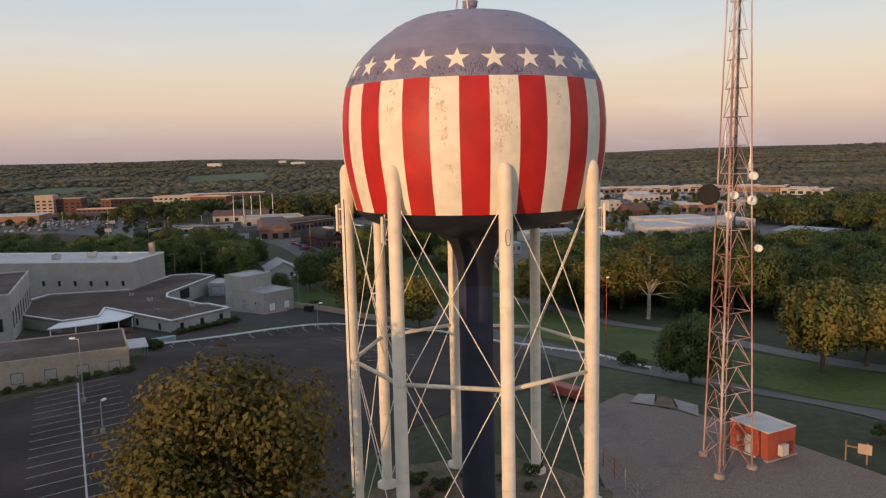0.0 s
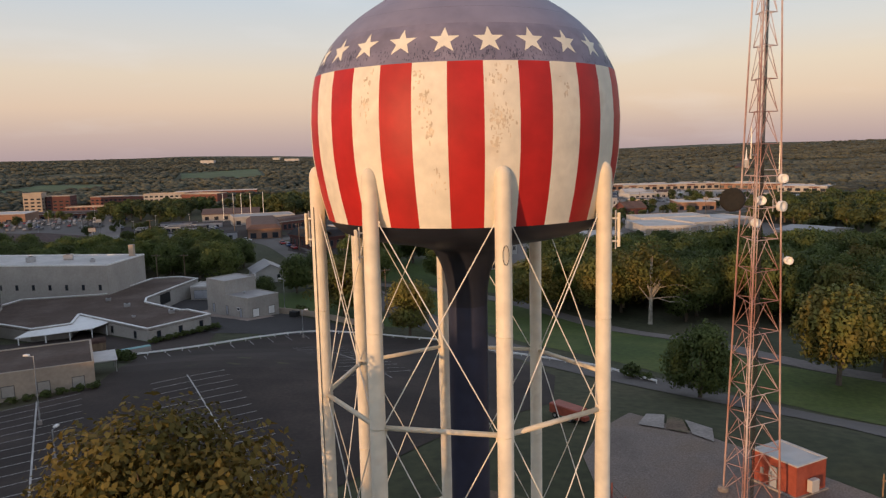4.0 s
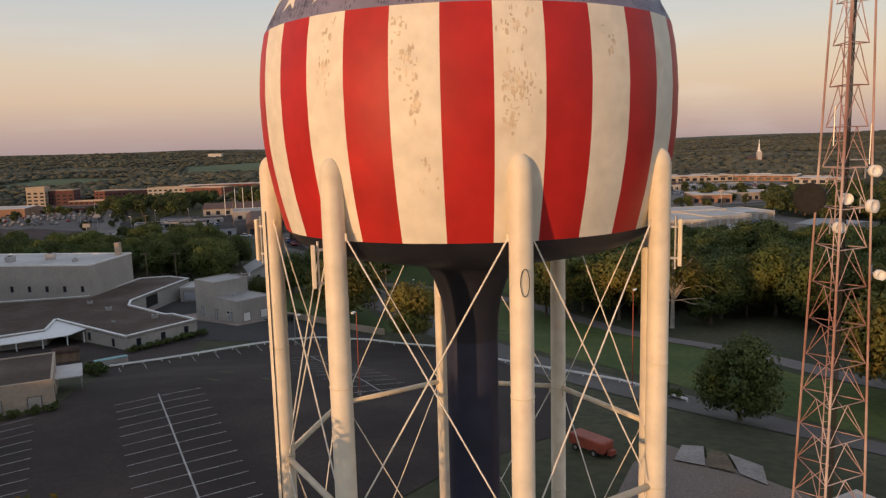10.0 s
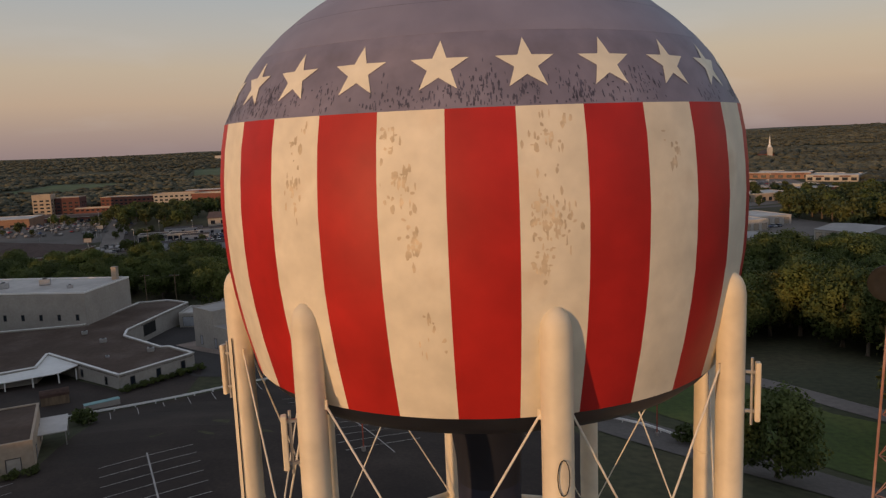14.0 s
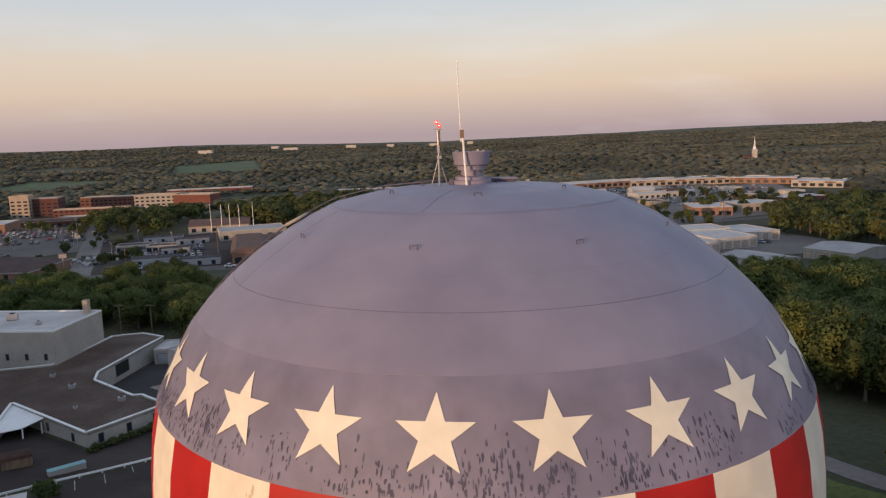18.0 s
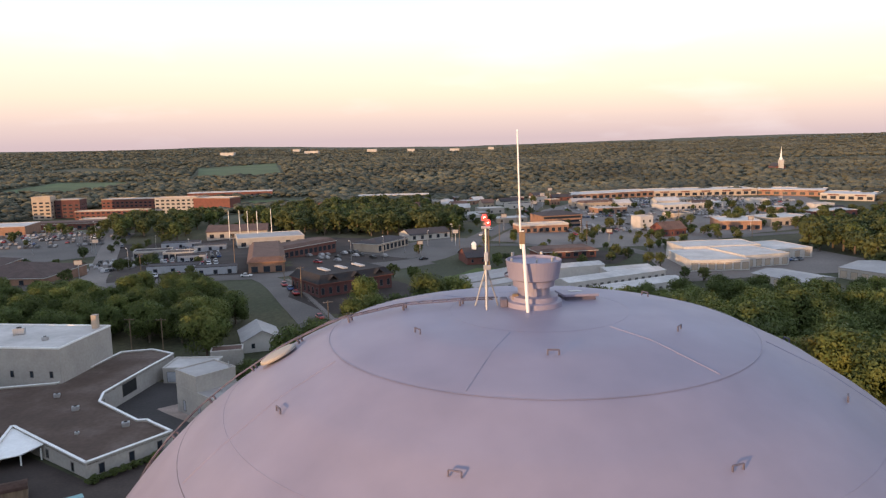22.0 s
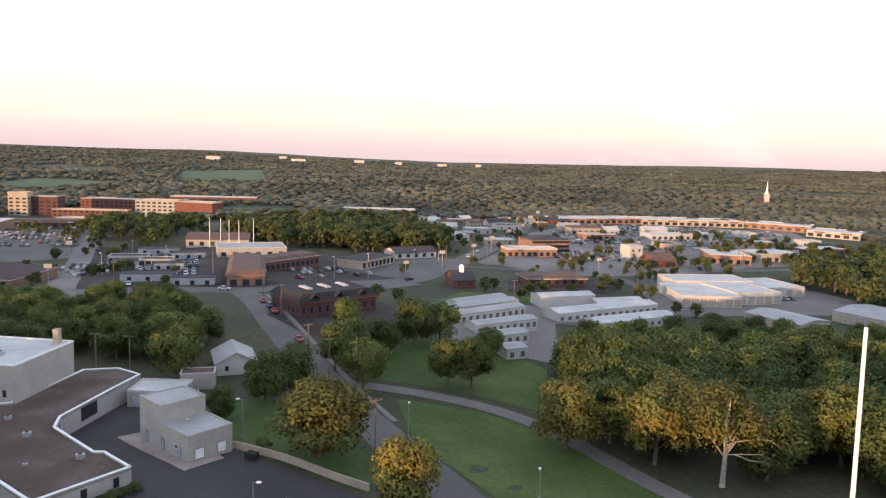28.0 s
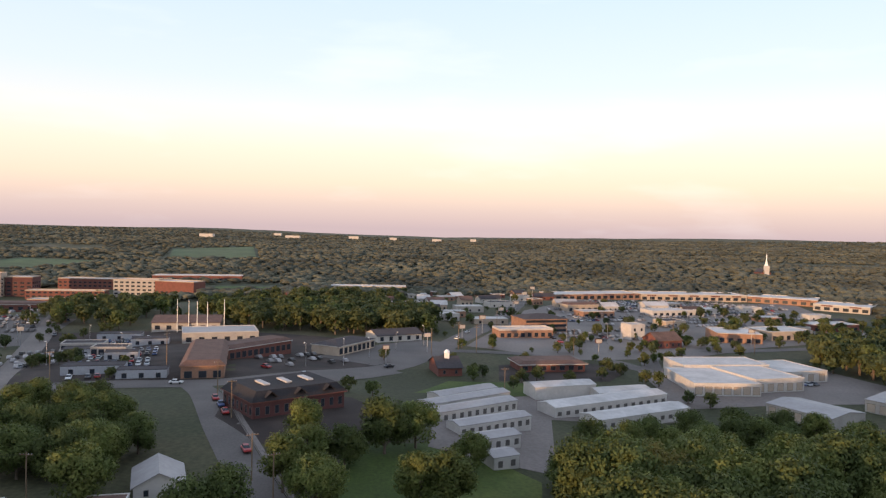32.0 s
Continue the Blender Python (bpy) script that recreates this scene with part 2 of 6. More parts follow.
M = {
    "ground": mat("rough_grass", (0.052, 0.056, 0.026), 0.95, 0.3, 0.8, 0.02, 0.2, 0.4, 0, (0.072, 0.062, 0.032)),
    "lawn": mat("mown_lawn", (0.056, 0.086, 0.014), 0.9, 0.25, 1.2, 0.06, 0.2, 0.3, 0, (0.076, 0.094, 0.019)),
    "field": mat("far_field", (0.075, 0.105, 0.040), 0.9, 0.2, 0.05, 0.01, 0.15, 0),
    "asphalt": mat("old_asphalt", (0.034, 0.0235, 0.0195), 0.92, 0.2, 2.5, 0.08, 0.3, 0.2, 0, (0.046, 0.033, 0.027)),
    "sealed": mat("sealed_asphalt", (0.047, 0.042, 0.041), 0.9, 0.2, 2.5, 0.08, 0.2, 0.2),
    "road": mat("road_asphalt", (0.116, 0.102, 0.094), 0.85, 0.15, 2.0, 0.05, 0.2, 0.15),
    "lot": mat("pale_lot", (0.172, 0.148, 0.134), 0.85, 0.15, 1.0, 0.03, 0.2, 0.1),
    "gravel": mat("crushed_gravel", (0.215, 0.172, 0.148), 0.95, 0.3, 6.0, 0.15, 0.25, 0.5, 0, (0.165, 0.125, 0.098)),
    "dirt": mat("bare_dirt", (0.17, 0.12, 0.08), 0.95, 0.3, 3.0, 0.3, 0.3, 0.5, 0, (0.06, 0.065, 0.03)),
    "concrete": mat("concrete", (0.29, 0.255, 0.23), 0.9, 0.2, 3.0, 0.3, 0.25, 0.25),
    "line": mat("white_line_paint", (0.42, 0.40, 0.38), 0.85, 0.3, 5.0, 0.5, 0.25, 0.1),
    "yellow_line": mat("yellow_line_paint", (0.55, 0.38, 0.10), 0.8, 0.25, 5.0, 0.5, 0.2, 0.1),
    "white_stripe": mat("white_tank_paint", (0.78, 0.72, 0.60), 0.55, 0.07, 1.4, 0.5, 0.08, 0.06, 0, (0.66, 0.57, 0.45), 0.58, 0.75, spec=0.3),
    "red_stripe": mat("red_tank_paint", (0.44, 0.020, 0.018), 0.5, 0.12, 0.8, 0.3, 0.14, 0.06, spec=0.3),
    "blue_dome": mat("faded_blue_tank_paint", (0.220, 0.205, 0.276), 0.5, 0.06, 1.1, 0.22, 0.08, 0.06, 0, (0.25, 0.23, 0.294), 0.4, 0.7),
    "blue_lower": mat("lower_dome_blue", (0.196, 0.180, 0.246), 0.5, 0.10, 1.6, 0.5, 0.12, 0.06, 0, (0.218, 0.198, 0.258), 0.4, 0.7),
    "navy": mat("dark_navy_paint", (0.020, 0.022, 0.034), 0.45, 0.15, 0.8, 0.3, 0.15, 0.05),
    "star": mat("cream_star_paint", (0.80, 0.74, 0.60), 0.45, 0.05, 2.0, 0.5, 0.05, 0.03),
    "leg": mat("cream_leg_paint", (0.74, 0.65, 0.50), 0.5, 0.08, 1.2, 0.35, 0.08, 0.05, 0, (0.60, 0.48, 0.35), 0.6, 0.75),
    "rod": mat("painted_rod", (0.80, 0.76, 0.68), 0.5, 0.1, 3.0, 0.5, 0.1, 0.05),
    "weld": mat("weld_seam_grime", (0.105, 0.095, 0.13), 0.7, 0.3, 3.0, 1.0, 0.2, 0.1),
    "seam": mat("faint_weld_seam", (0.135, 0.122, 0.160), 0.6, 0.25, 3.0, 1.0, 0.2, 0.1),
    "grime": mat("dark_grime", (0.085, 0.082, 0.125), 0.7, 0.3, 3.0, 1.0, 0.2, 0.1),
    "stain": mat("rust_brown_stain", (0.63, 0.53, 0.39), 0.6, 0.2, 3.0, 1.0, 0.2, 0.1),
    "steel": mat("galvanised_steel", (0.42, 0.42, 0.43), 0.45, 0.1, 4.0, 0.8, 0.1, 0.05, 0.6),
    "mast": mat("weathered_red_mast", (0.36, 0.19, 0.155), 0.6, 0.2, 1.0, 0.09, 0.25, 0.05, 0.0, (0.48, 0.38, 0.35), 0.45, 0.6),
    "brick": mat("red_brick", (0.155, 0.060, 0.047), 0.85, 0.2, 4.0, 0.4, 0.15, 0.2),
    "brick_dark": mat("dark_brick", (0.105, 0.042, 0.038), 0.85, 0.2, 4.0, 0.3, 0.15, 0.2),
    "brick_tan": mat("orange_tan_brick", (0.27, 0.155, 0.105), 0.85, 0.15, 3.0, 0.3, 0.15, 0.2),
    "wall_pale": mat("pale_grey_block_wall", (0.375, 0.345, 0.312), 0.8, 0.07, 2.0, 0.25, 0.1, 0.1),
    "wall_tan": mat("tan_painted_wall", (0.40, 0.325, 0.255), 0.8, 0.08, 2.0, 0.25, 0.1, 0.1),
    "wall_white": mat("white_metal_siding", (0.48, 0.45, 0.42), 0.6, 0.07, 1.0, 0.2, 0.1, 0.05),
    "roof_brown": mat("gravel_ballast_roof", (0.088, 0.058, 0.044), 0.95, 0.15, 1.2, 0.12, 0.2, 0.2, 0, (0.112, 0.082, 0.068)),
    "roof_white": mat("white_membrane_roof", (0.47, 0.445, 0.43), 0.6, 0.1, 0.6, 0.12, 0.18, 0.05),
    "roof_grey": mat("grey_metal_roof", (0.32, 0.30, 0.295), 0.55, 0.08, 0.8, 0.12, 0.12, 0.05),
    "roof_dark": mat("dark_shingle_roof", (0.055, 0.047, 0.05), 0.9, 0.2, 2.0, 0.3, 0.15, 0.2),
    "roof_rust": mat("brown_shingle_roof", (0.125, 0.075, 0.06), 0.9, 0.2, 2.0, 0.3, 0.2, 0.2),
    "trim": mat("white_trim", (0.80, 0.79, 0.77), 0.6, 0.05, 2.0, 0.3, 0.06, 0.03),
    "glass": mat("dark_window_glass", (0.025, 0.03, 0.04), 0.12, 0.1, 1.0, 0.3, 0.1, 0.0, spec=0.6),
    "door": mat("grey_door_paint", (0.34, 0.35, 0.38), 0.6, 0.08, 2.0, 0.3, 0.08, 0.05),
    "wood": mat("weathered_pole_wood", (0.20, 0.14, 0.09), 0.85, 0.25, 3.0, 0.5, 0.15, 0.3, stretch=(1, 1, 0.15)),
    "bark": mat("grey_brown_bark", (0.13, 0.10, 0.075), 0.9, 0.3, 3.0, 0.5, 0.2, 0.5, stretch=(1, 1, 0.3)),
    "bark_pale": mat("pale_sycamore_bark", (0.33, 0.30, 0.25), 0.8, 0.3, 1.5, 0.5, 0.25, 0.3),
    "red_paint": mat("faded_red_paint", (0.30, 0.070, 0.042), 0.5, 0.12, 2.0, 0.5, 0.12, 0.05),
    "rubber": mat("black_rubber", (0.02, 0.02, 0.02), 0.9, 0.2, 4.0, 1.0, 0.1, 0.1),
    "lamp": mat("red_beacon_lens", (1.0, 0.035, 0.02), 0.3, 0.02, 2.0, 0.5, 0.02, 0.0, emit=2.5),
    "leaf": leafy("green_leaves", (0.118, 0.150, 0.040), (0.150, 0.168, 0.048)),
    "leaf_dark": leafy("dark_green_leaves", (0.086, 0.114, 0.034), (0.110, 0.134, 0.040)),
    "leaf_gold": leafy("turning_yellow_leaves", (0.215, 0.172, 0.044), (0.150, 0.158, 0.042)),
    "leaf_olive": leafy("olive_autumn_leaves", (0.150, 0.135, 0.036), (0.195, 0.150, 0.038)),
    "leaf_far": leafy("town_tree_leaves", (0.086, 0.104, 0.035), (0.112, 0.120, 0.042)),
    "leaf_far_dark": leafy("dark_town_tree_leaves", (0.060, 0.080, 0.031), (0.080, 0.098, 0.037)),
    "bulb": mat("lamp_glare", (1.0, 0.72, 0.55), 0.3, 0.02, 2.0, 0.5, 0.02, 0.0, emit=4.0),
    "dark_frame": mat("dark_bronze_frame", (0.10, 0.09, 0.085), 0.5, 0.1, 2.0, 0.3, 0.08, 0.03),
    "roof_black": mat("black_bitumen_roof", (0.026, 0.023, 0.025), 0.9, 0.2, 2.0, 0.3, 0.15, 0.2),
    "riser": mat("dark_blue_riser_paint", (0.030, 0.034, 0.062), 0.45, 0.15, 0.8, 0.3, 0.18, 0.05),
    "apron": mat("pink_tan_concrete", (0.30, 0.235, 0.20), 0.9, 0.15, 3.0, 0.3, 0.2, 0.2),
    "teal": mat("faded_teal_sheet", (0.20, 0.36, 0.37), 0.6, 0.1, 2.0, 0.3, 0.12, 0.05),
    "roof_umber": mat("dark_umber_shingle", (0.080, 0.052, 0.045), 0.9, 0.2, 2.0, 0.3, 0.2, 0.2),
    "woods": mat("distant_woods", (0.062, 0.066, 0.047), 0.95, 0.4, 0.45, 0.006, 0.4, 0.0, 0, (0.083, 0.082, 0.056), 0.35, 0.65, 0, 0.22),
}


# mesh helpers
def part(name, bm, material, parent, label="", smooth=False):
    """Links a bmesh (or a mesh) as one mesh object under a thing or part."""
    if isinstance(bm, bmesh.types.BMesh):
        me = bpy.data.meshes.new(name)
        bm.to_mesh(me)
        bm.free()
        me.materials.append(M[material])
        if smooth:
            me.polygons.foreach_set("use_smooth", [True] * len(me.polygons))
    else:
        me = bm
    ob = new(name, me)
    if parent:
        ob.parent = parent
    if label:
        tagged(ob, label)
    return ob


def thing(name, m, label, category, group="", kind=""):
    ob = new(name)
    ob.matrix_world = m
    ob.empty_display_size = 0.5
    return tagged(ob, label, category, group, kind)


def box(bm, x0, x1, y0, y1, z0, z1, bevel=0.0):
    r = bmesh.ops.create_cube(bm, size=1, matrix=Matrix.Translation(((x0 + x1) / 2, (y0 + y1) / 2, (z0 + z1) / 2)) @ Matrix.Diagonal((x1 - x0, y1 - y0, z1 - z0, 1)))
    if bevel:
        es = list({e for v in r["verts"] for e in v.link_edges})
        bmesh.ops.bevel(bm, geom=es, offset=bevel, segments=1, affect='EDGES')
    return bm


def boxed(*a, **k):
    return box(bmesh.new(), *a, **k)


def tube(bm, p, q, r, seg=8, r2=None):
    p, q = Vector(p), Vector(q)
    d = q - p
    m = Matrix.Translation((p + q) / 2) @ d.to_track_quat("Z", "Y").to_matrix().to_4x4()
    bmesh.ops.create_cone(bm, cap_ends=True, segments=seg, radius1=r, radius2=r if r2 is None else r2, depth=d.length, matrix=m)
    return bm


def tubed(*a, **k):
    return tube(bmesh.new(), *a, **k)


def lathe(bm, profile, a0=0.0, a1=2 * pi, seg=96):
    """Turns (radius, z) pairs about the z axis; angle 0 faces -y, growing towards +x."""
    closed = abs(a1 - a0 - 2 * pi) < 1e-6
    n = seg if closed else seg + 1
    rings = []
    for r, z in profile:
        if r < 1e-6:
            rings.append([bm.verts.new((0, 0, z))] * n)
        else:
            rings.append([bm.verts.new((r * sin(a0 + (a1 - a0) * k / seg), -r * cos(a0 + (a1 - a0) * k / seg), z)) for k in range(n)])
    for lo, hi in zip(rings, rings[1:]):
        for k in range(seg):
            j = (k + 1) % n
            vs = []
            for v in (lo[k], lo[j], hi[j], hi[k]):
                if v not in vs:
                    vs.append(v)
            if len(vs) > 2:
                bm.faces.new(vs)
    return bm


def turned(*a, **k):
    return lathe(bmesh.new(), *a, **k)


def gable(bm, w, d, z0, rise, over=0.4, t=0.2):
    """A gable roof, ridge along x, over a w x d box centred on the origin."""
    xs, ys = w / 2 + over, d / 2 + over
    pts = [(-ys, z0 - over * rise / (d / 2)), (0, z0 + rise), (ys, z0 - over * rise / (d / 2))]
    v = [[bm.verts.new((x, y, z + k)) for y, z in pts] for x in (-xs, xs) for k in (0, t)]
    a, b, c, e = v
    for i in (0, 1):
        bm.faces.new((b[i], b[i + 1], e[i + 1], e[i]))
        bm.faces.new((a[i + 1], a[i], c[i], c[i + 1]))
        bm.faces.new((a[i], a[i + 1], b[i + 1], b[i]))
        bm.faces.new((c[i + 1], c[i], e[i], e[i + 1]))
    bm.faces.new((a[0], b[0], e[0], c[0]))
    bm.faces.new((a[2], c[2], e[2], b[2]))
    bmesh.ops.recalc_face_normals(bm, faces=bm.faces)
    return bm


# terrain: the tower stands on a rise, the town lies lower
CTRL = [(0,0,0),(0,-60,0),(32,10,0),(45,-30,0),(-36,47,0),(-40,10,0),(-47,92,-4.5),(-60,125,-6.5),(-90,133,-6.5),(-110,60,-3),(26,130,-12),(62,150,-14),(110,120,-13),(60,60,-7),(77,243,-12),(88,303,-9.5),(4,304,-9.2),
 (85,498,-12.5),(-45,222,-4),(-40,330,-8.8),(-94,281,-6),(-12,105,-8),(-380,650,-28),(300,600,-18),(0,900,-26),(-200,330,-14),(200,300,-11)]
CT = np.array(CTRL, float)


def h(x, y):
    w = 1 / ((CT[:, 0] - x) ** 2 + (CT[:, 1] - y) ** 2 + 150.0) ** 1.5
    z = float((w * CT[:, 2]).sum() / w.sum())
    r = hypot(x, y)
    if r > 900:
        k = min(1.0, (r - 900) / 3700)
        hill = 10 * noise.noise((x / 900, y / 900, 0)) + 5 * noise.noise((x / 300, y / 300, 4))
        hill += 24 * max(0.0, min(1.0, -x / 1500)) * k + 45 * max(0.0, min(1.0, x / 2200)) * k
        z = z * (1 - k) + (-12 + (6 if x < 0 else 0) * min(1, abs(x) / 1500)) * k * k * (3 - 2 * k) + hill * min(1, k * 3)
    return z


def ground_sheet():
    cx, cy, ns = 0.0, 110.0, 216
    radii = [0.0]
    while radii[-1] < 4800:
        r = radii[-1]
        radii.append(r + (4.5 if r < 300 else 4.5 + (r - 300) * 0.06))
    vs, fs = [(cx, cy, h(cx, cy))], []
    for r in radii[1:]:
        for k in range(ns):
            x, y = cx + r * cos(2 * pi * k / ns), cy + r * sin(2 * pi * k / ns)
            vs.append((x, y, h(x, y)))
    for k in range(ns):
        fs.append((0, 1 + k, 1 + (k + 1) % ns))
    for i in range(len(radii) - 2):
        a, b = 1 + i * ns, 1 + (i + 1) * ns
        for k in range(ns):
            j = (k + 1) % ns
            fs.append((a + k, b + k, b + j, a + j))
    me = bpy.data.meshes.new("ground")
    me.from_pydata(vs, [], fs)
    me.materials.append(M["ground"])
    me.polygons.foreach_set("use_smooth", [True] * len(me.polygons))
    return tagged(new("ground", me), "rough green grass and earth rolling down from the tower", "ground", kind="structure")


def patch(name, poly, material, label, dz=0.07, step=6.0, category="pavement", parent=None):
    """A flat sheet draped on the ground, with a thin edge."""
    bm = bmesh.new()
    f = bm.faces.new([bm.verts.new((x, y, 0)) for x, y in poly])
    f.normal_update()
    if f.normal.z < 0:
        f.normal_flip()
    for ax in (0, 1):
        lo, hi = min(p[ax] for p in poly), max(p[ax] for p in poly)
        c = math.ceil(lo / step) * step
        while c < hi:
            co, no = Vector((0, 0, 0)), Vector((0, 0, 0))
            co[ax], no[ax] = c, 1
            bmesh.ops.bisect_plane(bm, geom=bm.verts[:] + bm.edges[:] + bm.faces[:], plane_co=co, plane_no=no)
            c += step
    bmesh.ops.triangulate(bm, faces=bm.faces)
    for v in bm.verts:
        v.co.z = h(v.co.x, v.co.y) + dz
    ob = part(name, bm, material, parent)
    return ob if parent else tagged(ob, label, category, kind="structure")


def ribbon(name, pts, width, material, label, dz=0.1, step=5.0, category="road", parent=None):
    """A strip of even width along a line of points, draped on the ground."""
    line = [Vector(pts[0])]
    for p in pts[1:]:
        a, b = line[-1], Vector(p)
        n = max(1, int((b - a).length / step))
        line += [a.lerp(b, (k + 1) / n) for k in range(n)]
    for _ in range(3):
        line = [line[0]] + [(line[i - 1] + 2 * line[i] + line[i + 1]) / 4 for i in range(1, len(line) - 1)] + [line[-1]]
    bm, rows = bmesh.new(), []
    across = 3 if width > 2 else 1
    for i, p in enumerate(line):
        d = (line[min(i + 1, len(line) - 1)] - line[max(i - 1, 0)]).normalized()
        nrm = Vector((-d.y, d.x))
        rows.append([])
        for k in range(across + 1):
            q = p + nrm * width * (k / across - 0.5)
            rows[-1].append(bm.verts.new((q.x, q.y, h(q.x, q.y) + dz)))
    for a, b in zip(rows, rows[1:]):
        for k in range(across):
            bm.faces.new((a[k], b[k], b[k + 1], a[k + 1]))
    bmesh.ops.recalc_face_normals(bm, faces=bm.faces)
    ob = part(name, bm, material, parent)
    return ob if parent else tagged(ob, label, category, kind="structure")


ground = ground_sheet()
# setting: lots, streets, lawns
patch("parking_lot", [(-90, -40), (-72, 10), (-62, 34), (-50, 47), (-53, 66), (-55.5, 73), (-45, 81), (-35, 89), (-26, 98.5), (-18, 99.5), (-4, 93.5), (8, 79), (15, 58), (12, 40), (-3, 26), (-12, 14), (-14, -12), (-30, -60)], "asphalt", "dark worn asphalt parking lot with painted stalls", 0.07)
patch("courtyard_pavement", [(-34, 90.5), (-15.5, 103), (-41, 116), (-57, 125), (-62, 136), (-72, 136), (-72, 112), (-48, 92)], "sealed", "dark asphalt yard beside the low building", 0.075, 5)
patch("tower_pad", [(11.5 * cos(a * pi / 12 + 0.1 * sin(a * 2.3)) * (1 + 0.12 * sin(a * 1.7)), 11.5 * sin(a * pi / 12) * (1 + 0.12 * cos(a * 2.1)) + 1) for a in range(24)], "dirt", "bare dirt with weeds under the tower", 0.11, 3, "ground")
patch("gravel_yard", [(14, -60), (10, -20), (11.5, 0), (12, 20), (16, 29), (20.5, 34.8), (27.2, 23), (38, 5.5), (52, -20), (60, -60)], "gravel", "grey-brown gravel yard beside the mast", 0.09, 4)
patch("lawn_park", [(-14, 151), (5, 150), (18, 143), (28, 127), (42, 98), (52, 72), (66, 60), (84, 30), (66, 8), (57, 28), (47, 47), (35, 61), (16, 88), (6, 104), (-9, 128)], "lawn", "mown green park lawn", 0.06, 6, "lawn")
patch("lawn_far", [(-20, 163), (4, 160), (20, 154), (24, 185), (5, 205), (-22, 195)], "lawn", "mown green lawn beyond the park lane", 0.06, 6, "lawn")
patch("lawn_bank", [(-40, 118), (-29, 114.5), (-14, 107), (-9, 106), (-20, 124), (-32, 150), (-48, 140), (-44, 125)], "lawn", "green bank above the retaining wall", 0.06, 6, "lawn")
patch("lawn_shop", [(-8, 262), (60, 272), (58, 290), (40, 288), (3, 287)], "lawn", "green verge behind the storage sheds", 0.06, 8, "lawn")
patch("far_field", [(-460, 1245), (-330, 1305), (-475, 1840), (-600, 1640)], "field", "bright green far field among woods", 1.0, 40, "field")
patch("far_field", [(-630, 935), (-535, 950), (-495, 1135), (-650, 1145)], "field", "green far meadow among woods", 1.0, 40, "field")
patch("town_park", [(-230, 720), (-170, 705), (-150, 805), (-245, 813)], "lawn", "open green park behind the town trees", 0.3, 20, "lawn")
patch("corner_lot", [(-52, 330), (-28, 366), (-10, 384), (6, 376), (-4, 345), (-14, 330), (-26, 312)], "road", "grey paved lot by the street corner", 0.125, 8)
patch("plaza_lot", [(-74, 262), (-40, 268), (-14, 300), (-24, 312), (-50, 294)], "road", "wide grey street junction paving", 0.125, 8)
patch("entrance_court", [(-88, 84), (-82, 74), (-64, 67), (-56.2, 73.4), (-46, 81.2), (-47.5, 94), (-49, 98), (-58.4, 85.4), (-78, 99), (-76, 91.8), (-82, 87.6)], "asphalt", "dark asphalt court before the low building", 0.072, 5)
patch("town_pavement", [(-200, 248), (-96, 258), (-76, 268), (-40, 300), (-24, 330), (-34, 372), (-60, 386), (-100, 398), (-150, 405), (-205, 400), (-176, 340)], "asphalt", "dark worn paving between shops and car lots", 0.05, 10)
street = [(75, -45), (62, -5), (51, 26), (42, 43), (30, 55), (20, 65), (9, 85), (-1, 104), (-9, 119), (-18, 134), (-28, 152), (-37, 170), (-54, 204), (-72, 246), (-82, 262)]
ribbon("street", street, 9.0, "road", "worn grey two-lane street", 0.10)
ribbon("park_lane", [(-26, 158), (-12, 157), (4, 155), (16, 149), (24, 139), (33, 122), (46, 97), (55, 74), (64, 64), (90, 46), (140, 25)], 4.6, "lot", "narrow paved lane through the park", 0.09)
ribbon("main_street", [(-240, 236), (-150, 244), (-95, 258), (-72, 257), (-50, 284), (-18, 308), (-1, 354), (23, 442), (52, 569), (95, 780)], 12.0, "road", "wide grey main street through the town", 0.14, 8)
ribbon("west_road", [(-128, 225), (-140, 245), (-187, 353), (-218, 430), (-262, 532), (-318, 664)], 11.0, "lot", "pale wide road between lots", 0.21, 8)
ribbon("cross_road", [(-1, 354), (40, 352), (75, 345), (85, 310), (95, 360), (160, 385), (260, 420)], 8.0, "road", "grey side road past shops", 0.15, 8)
patch("car_dealer_lot", [(-132, 252), (-88, 266), (-98, 300), (-112, 335), (-142, 396), (-186, 384), (-172, 338), (-146, 276)], "asphalt", "dark lot filled with parked cars", 0.12, 10)
patch("strip_lot", [(-74, 264), (-50, 294), (-24, 312), (-14, 352), (-30, 362), (-56, 330), (-79, 304), (-72, 280)], "asphalt", "dark asphalt shopping lot", 0.11, 8)
patch("west_lot", [(-240, 330), (-192, 372), (-214, 450), (-290, 470), (-330, 400)], "road", "grey parking lot with many cars", 0.11, 14)
patch("town_lot", [(12, 368), (60, 340), (110, 350), (160, 392), (250, 440), (300, 560), (330, 715), (110, 652), (60, 560), (34, 450)], "lot", "broad grey lots between shops", 0.16, 16)
patch("restaurant_lot", [(22, 290), (64, 296), (78, 322), (60, 334), (24, 322)], "asphalt", "dark lot round a low restaurant", 0.11, 8)
patch("warehouse_lot", [(78, 262), (150, 272), (175, 300), (160, 345), (80, 322)], "lot", "grey paved warehouse yard", 0.12, 8)
patch("office_lot", [(-42, 192), (-18, 192), (-16, 226), (-26, 240), (-62, 236), (-58, 212)], "asphalt", "dark lot round the brick office", 0.11, 6)
patch("apron", [(-62, 119.5), (-44.3, 104), (-40, 111), (-45, 116), (-57, 124)], "apron", "pinkish-tan concrete apron round the small building", 0.12, 4)
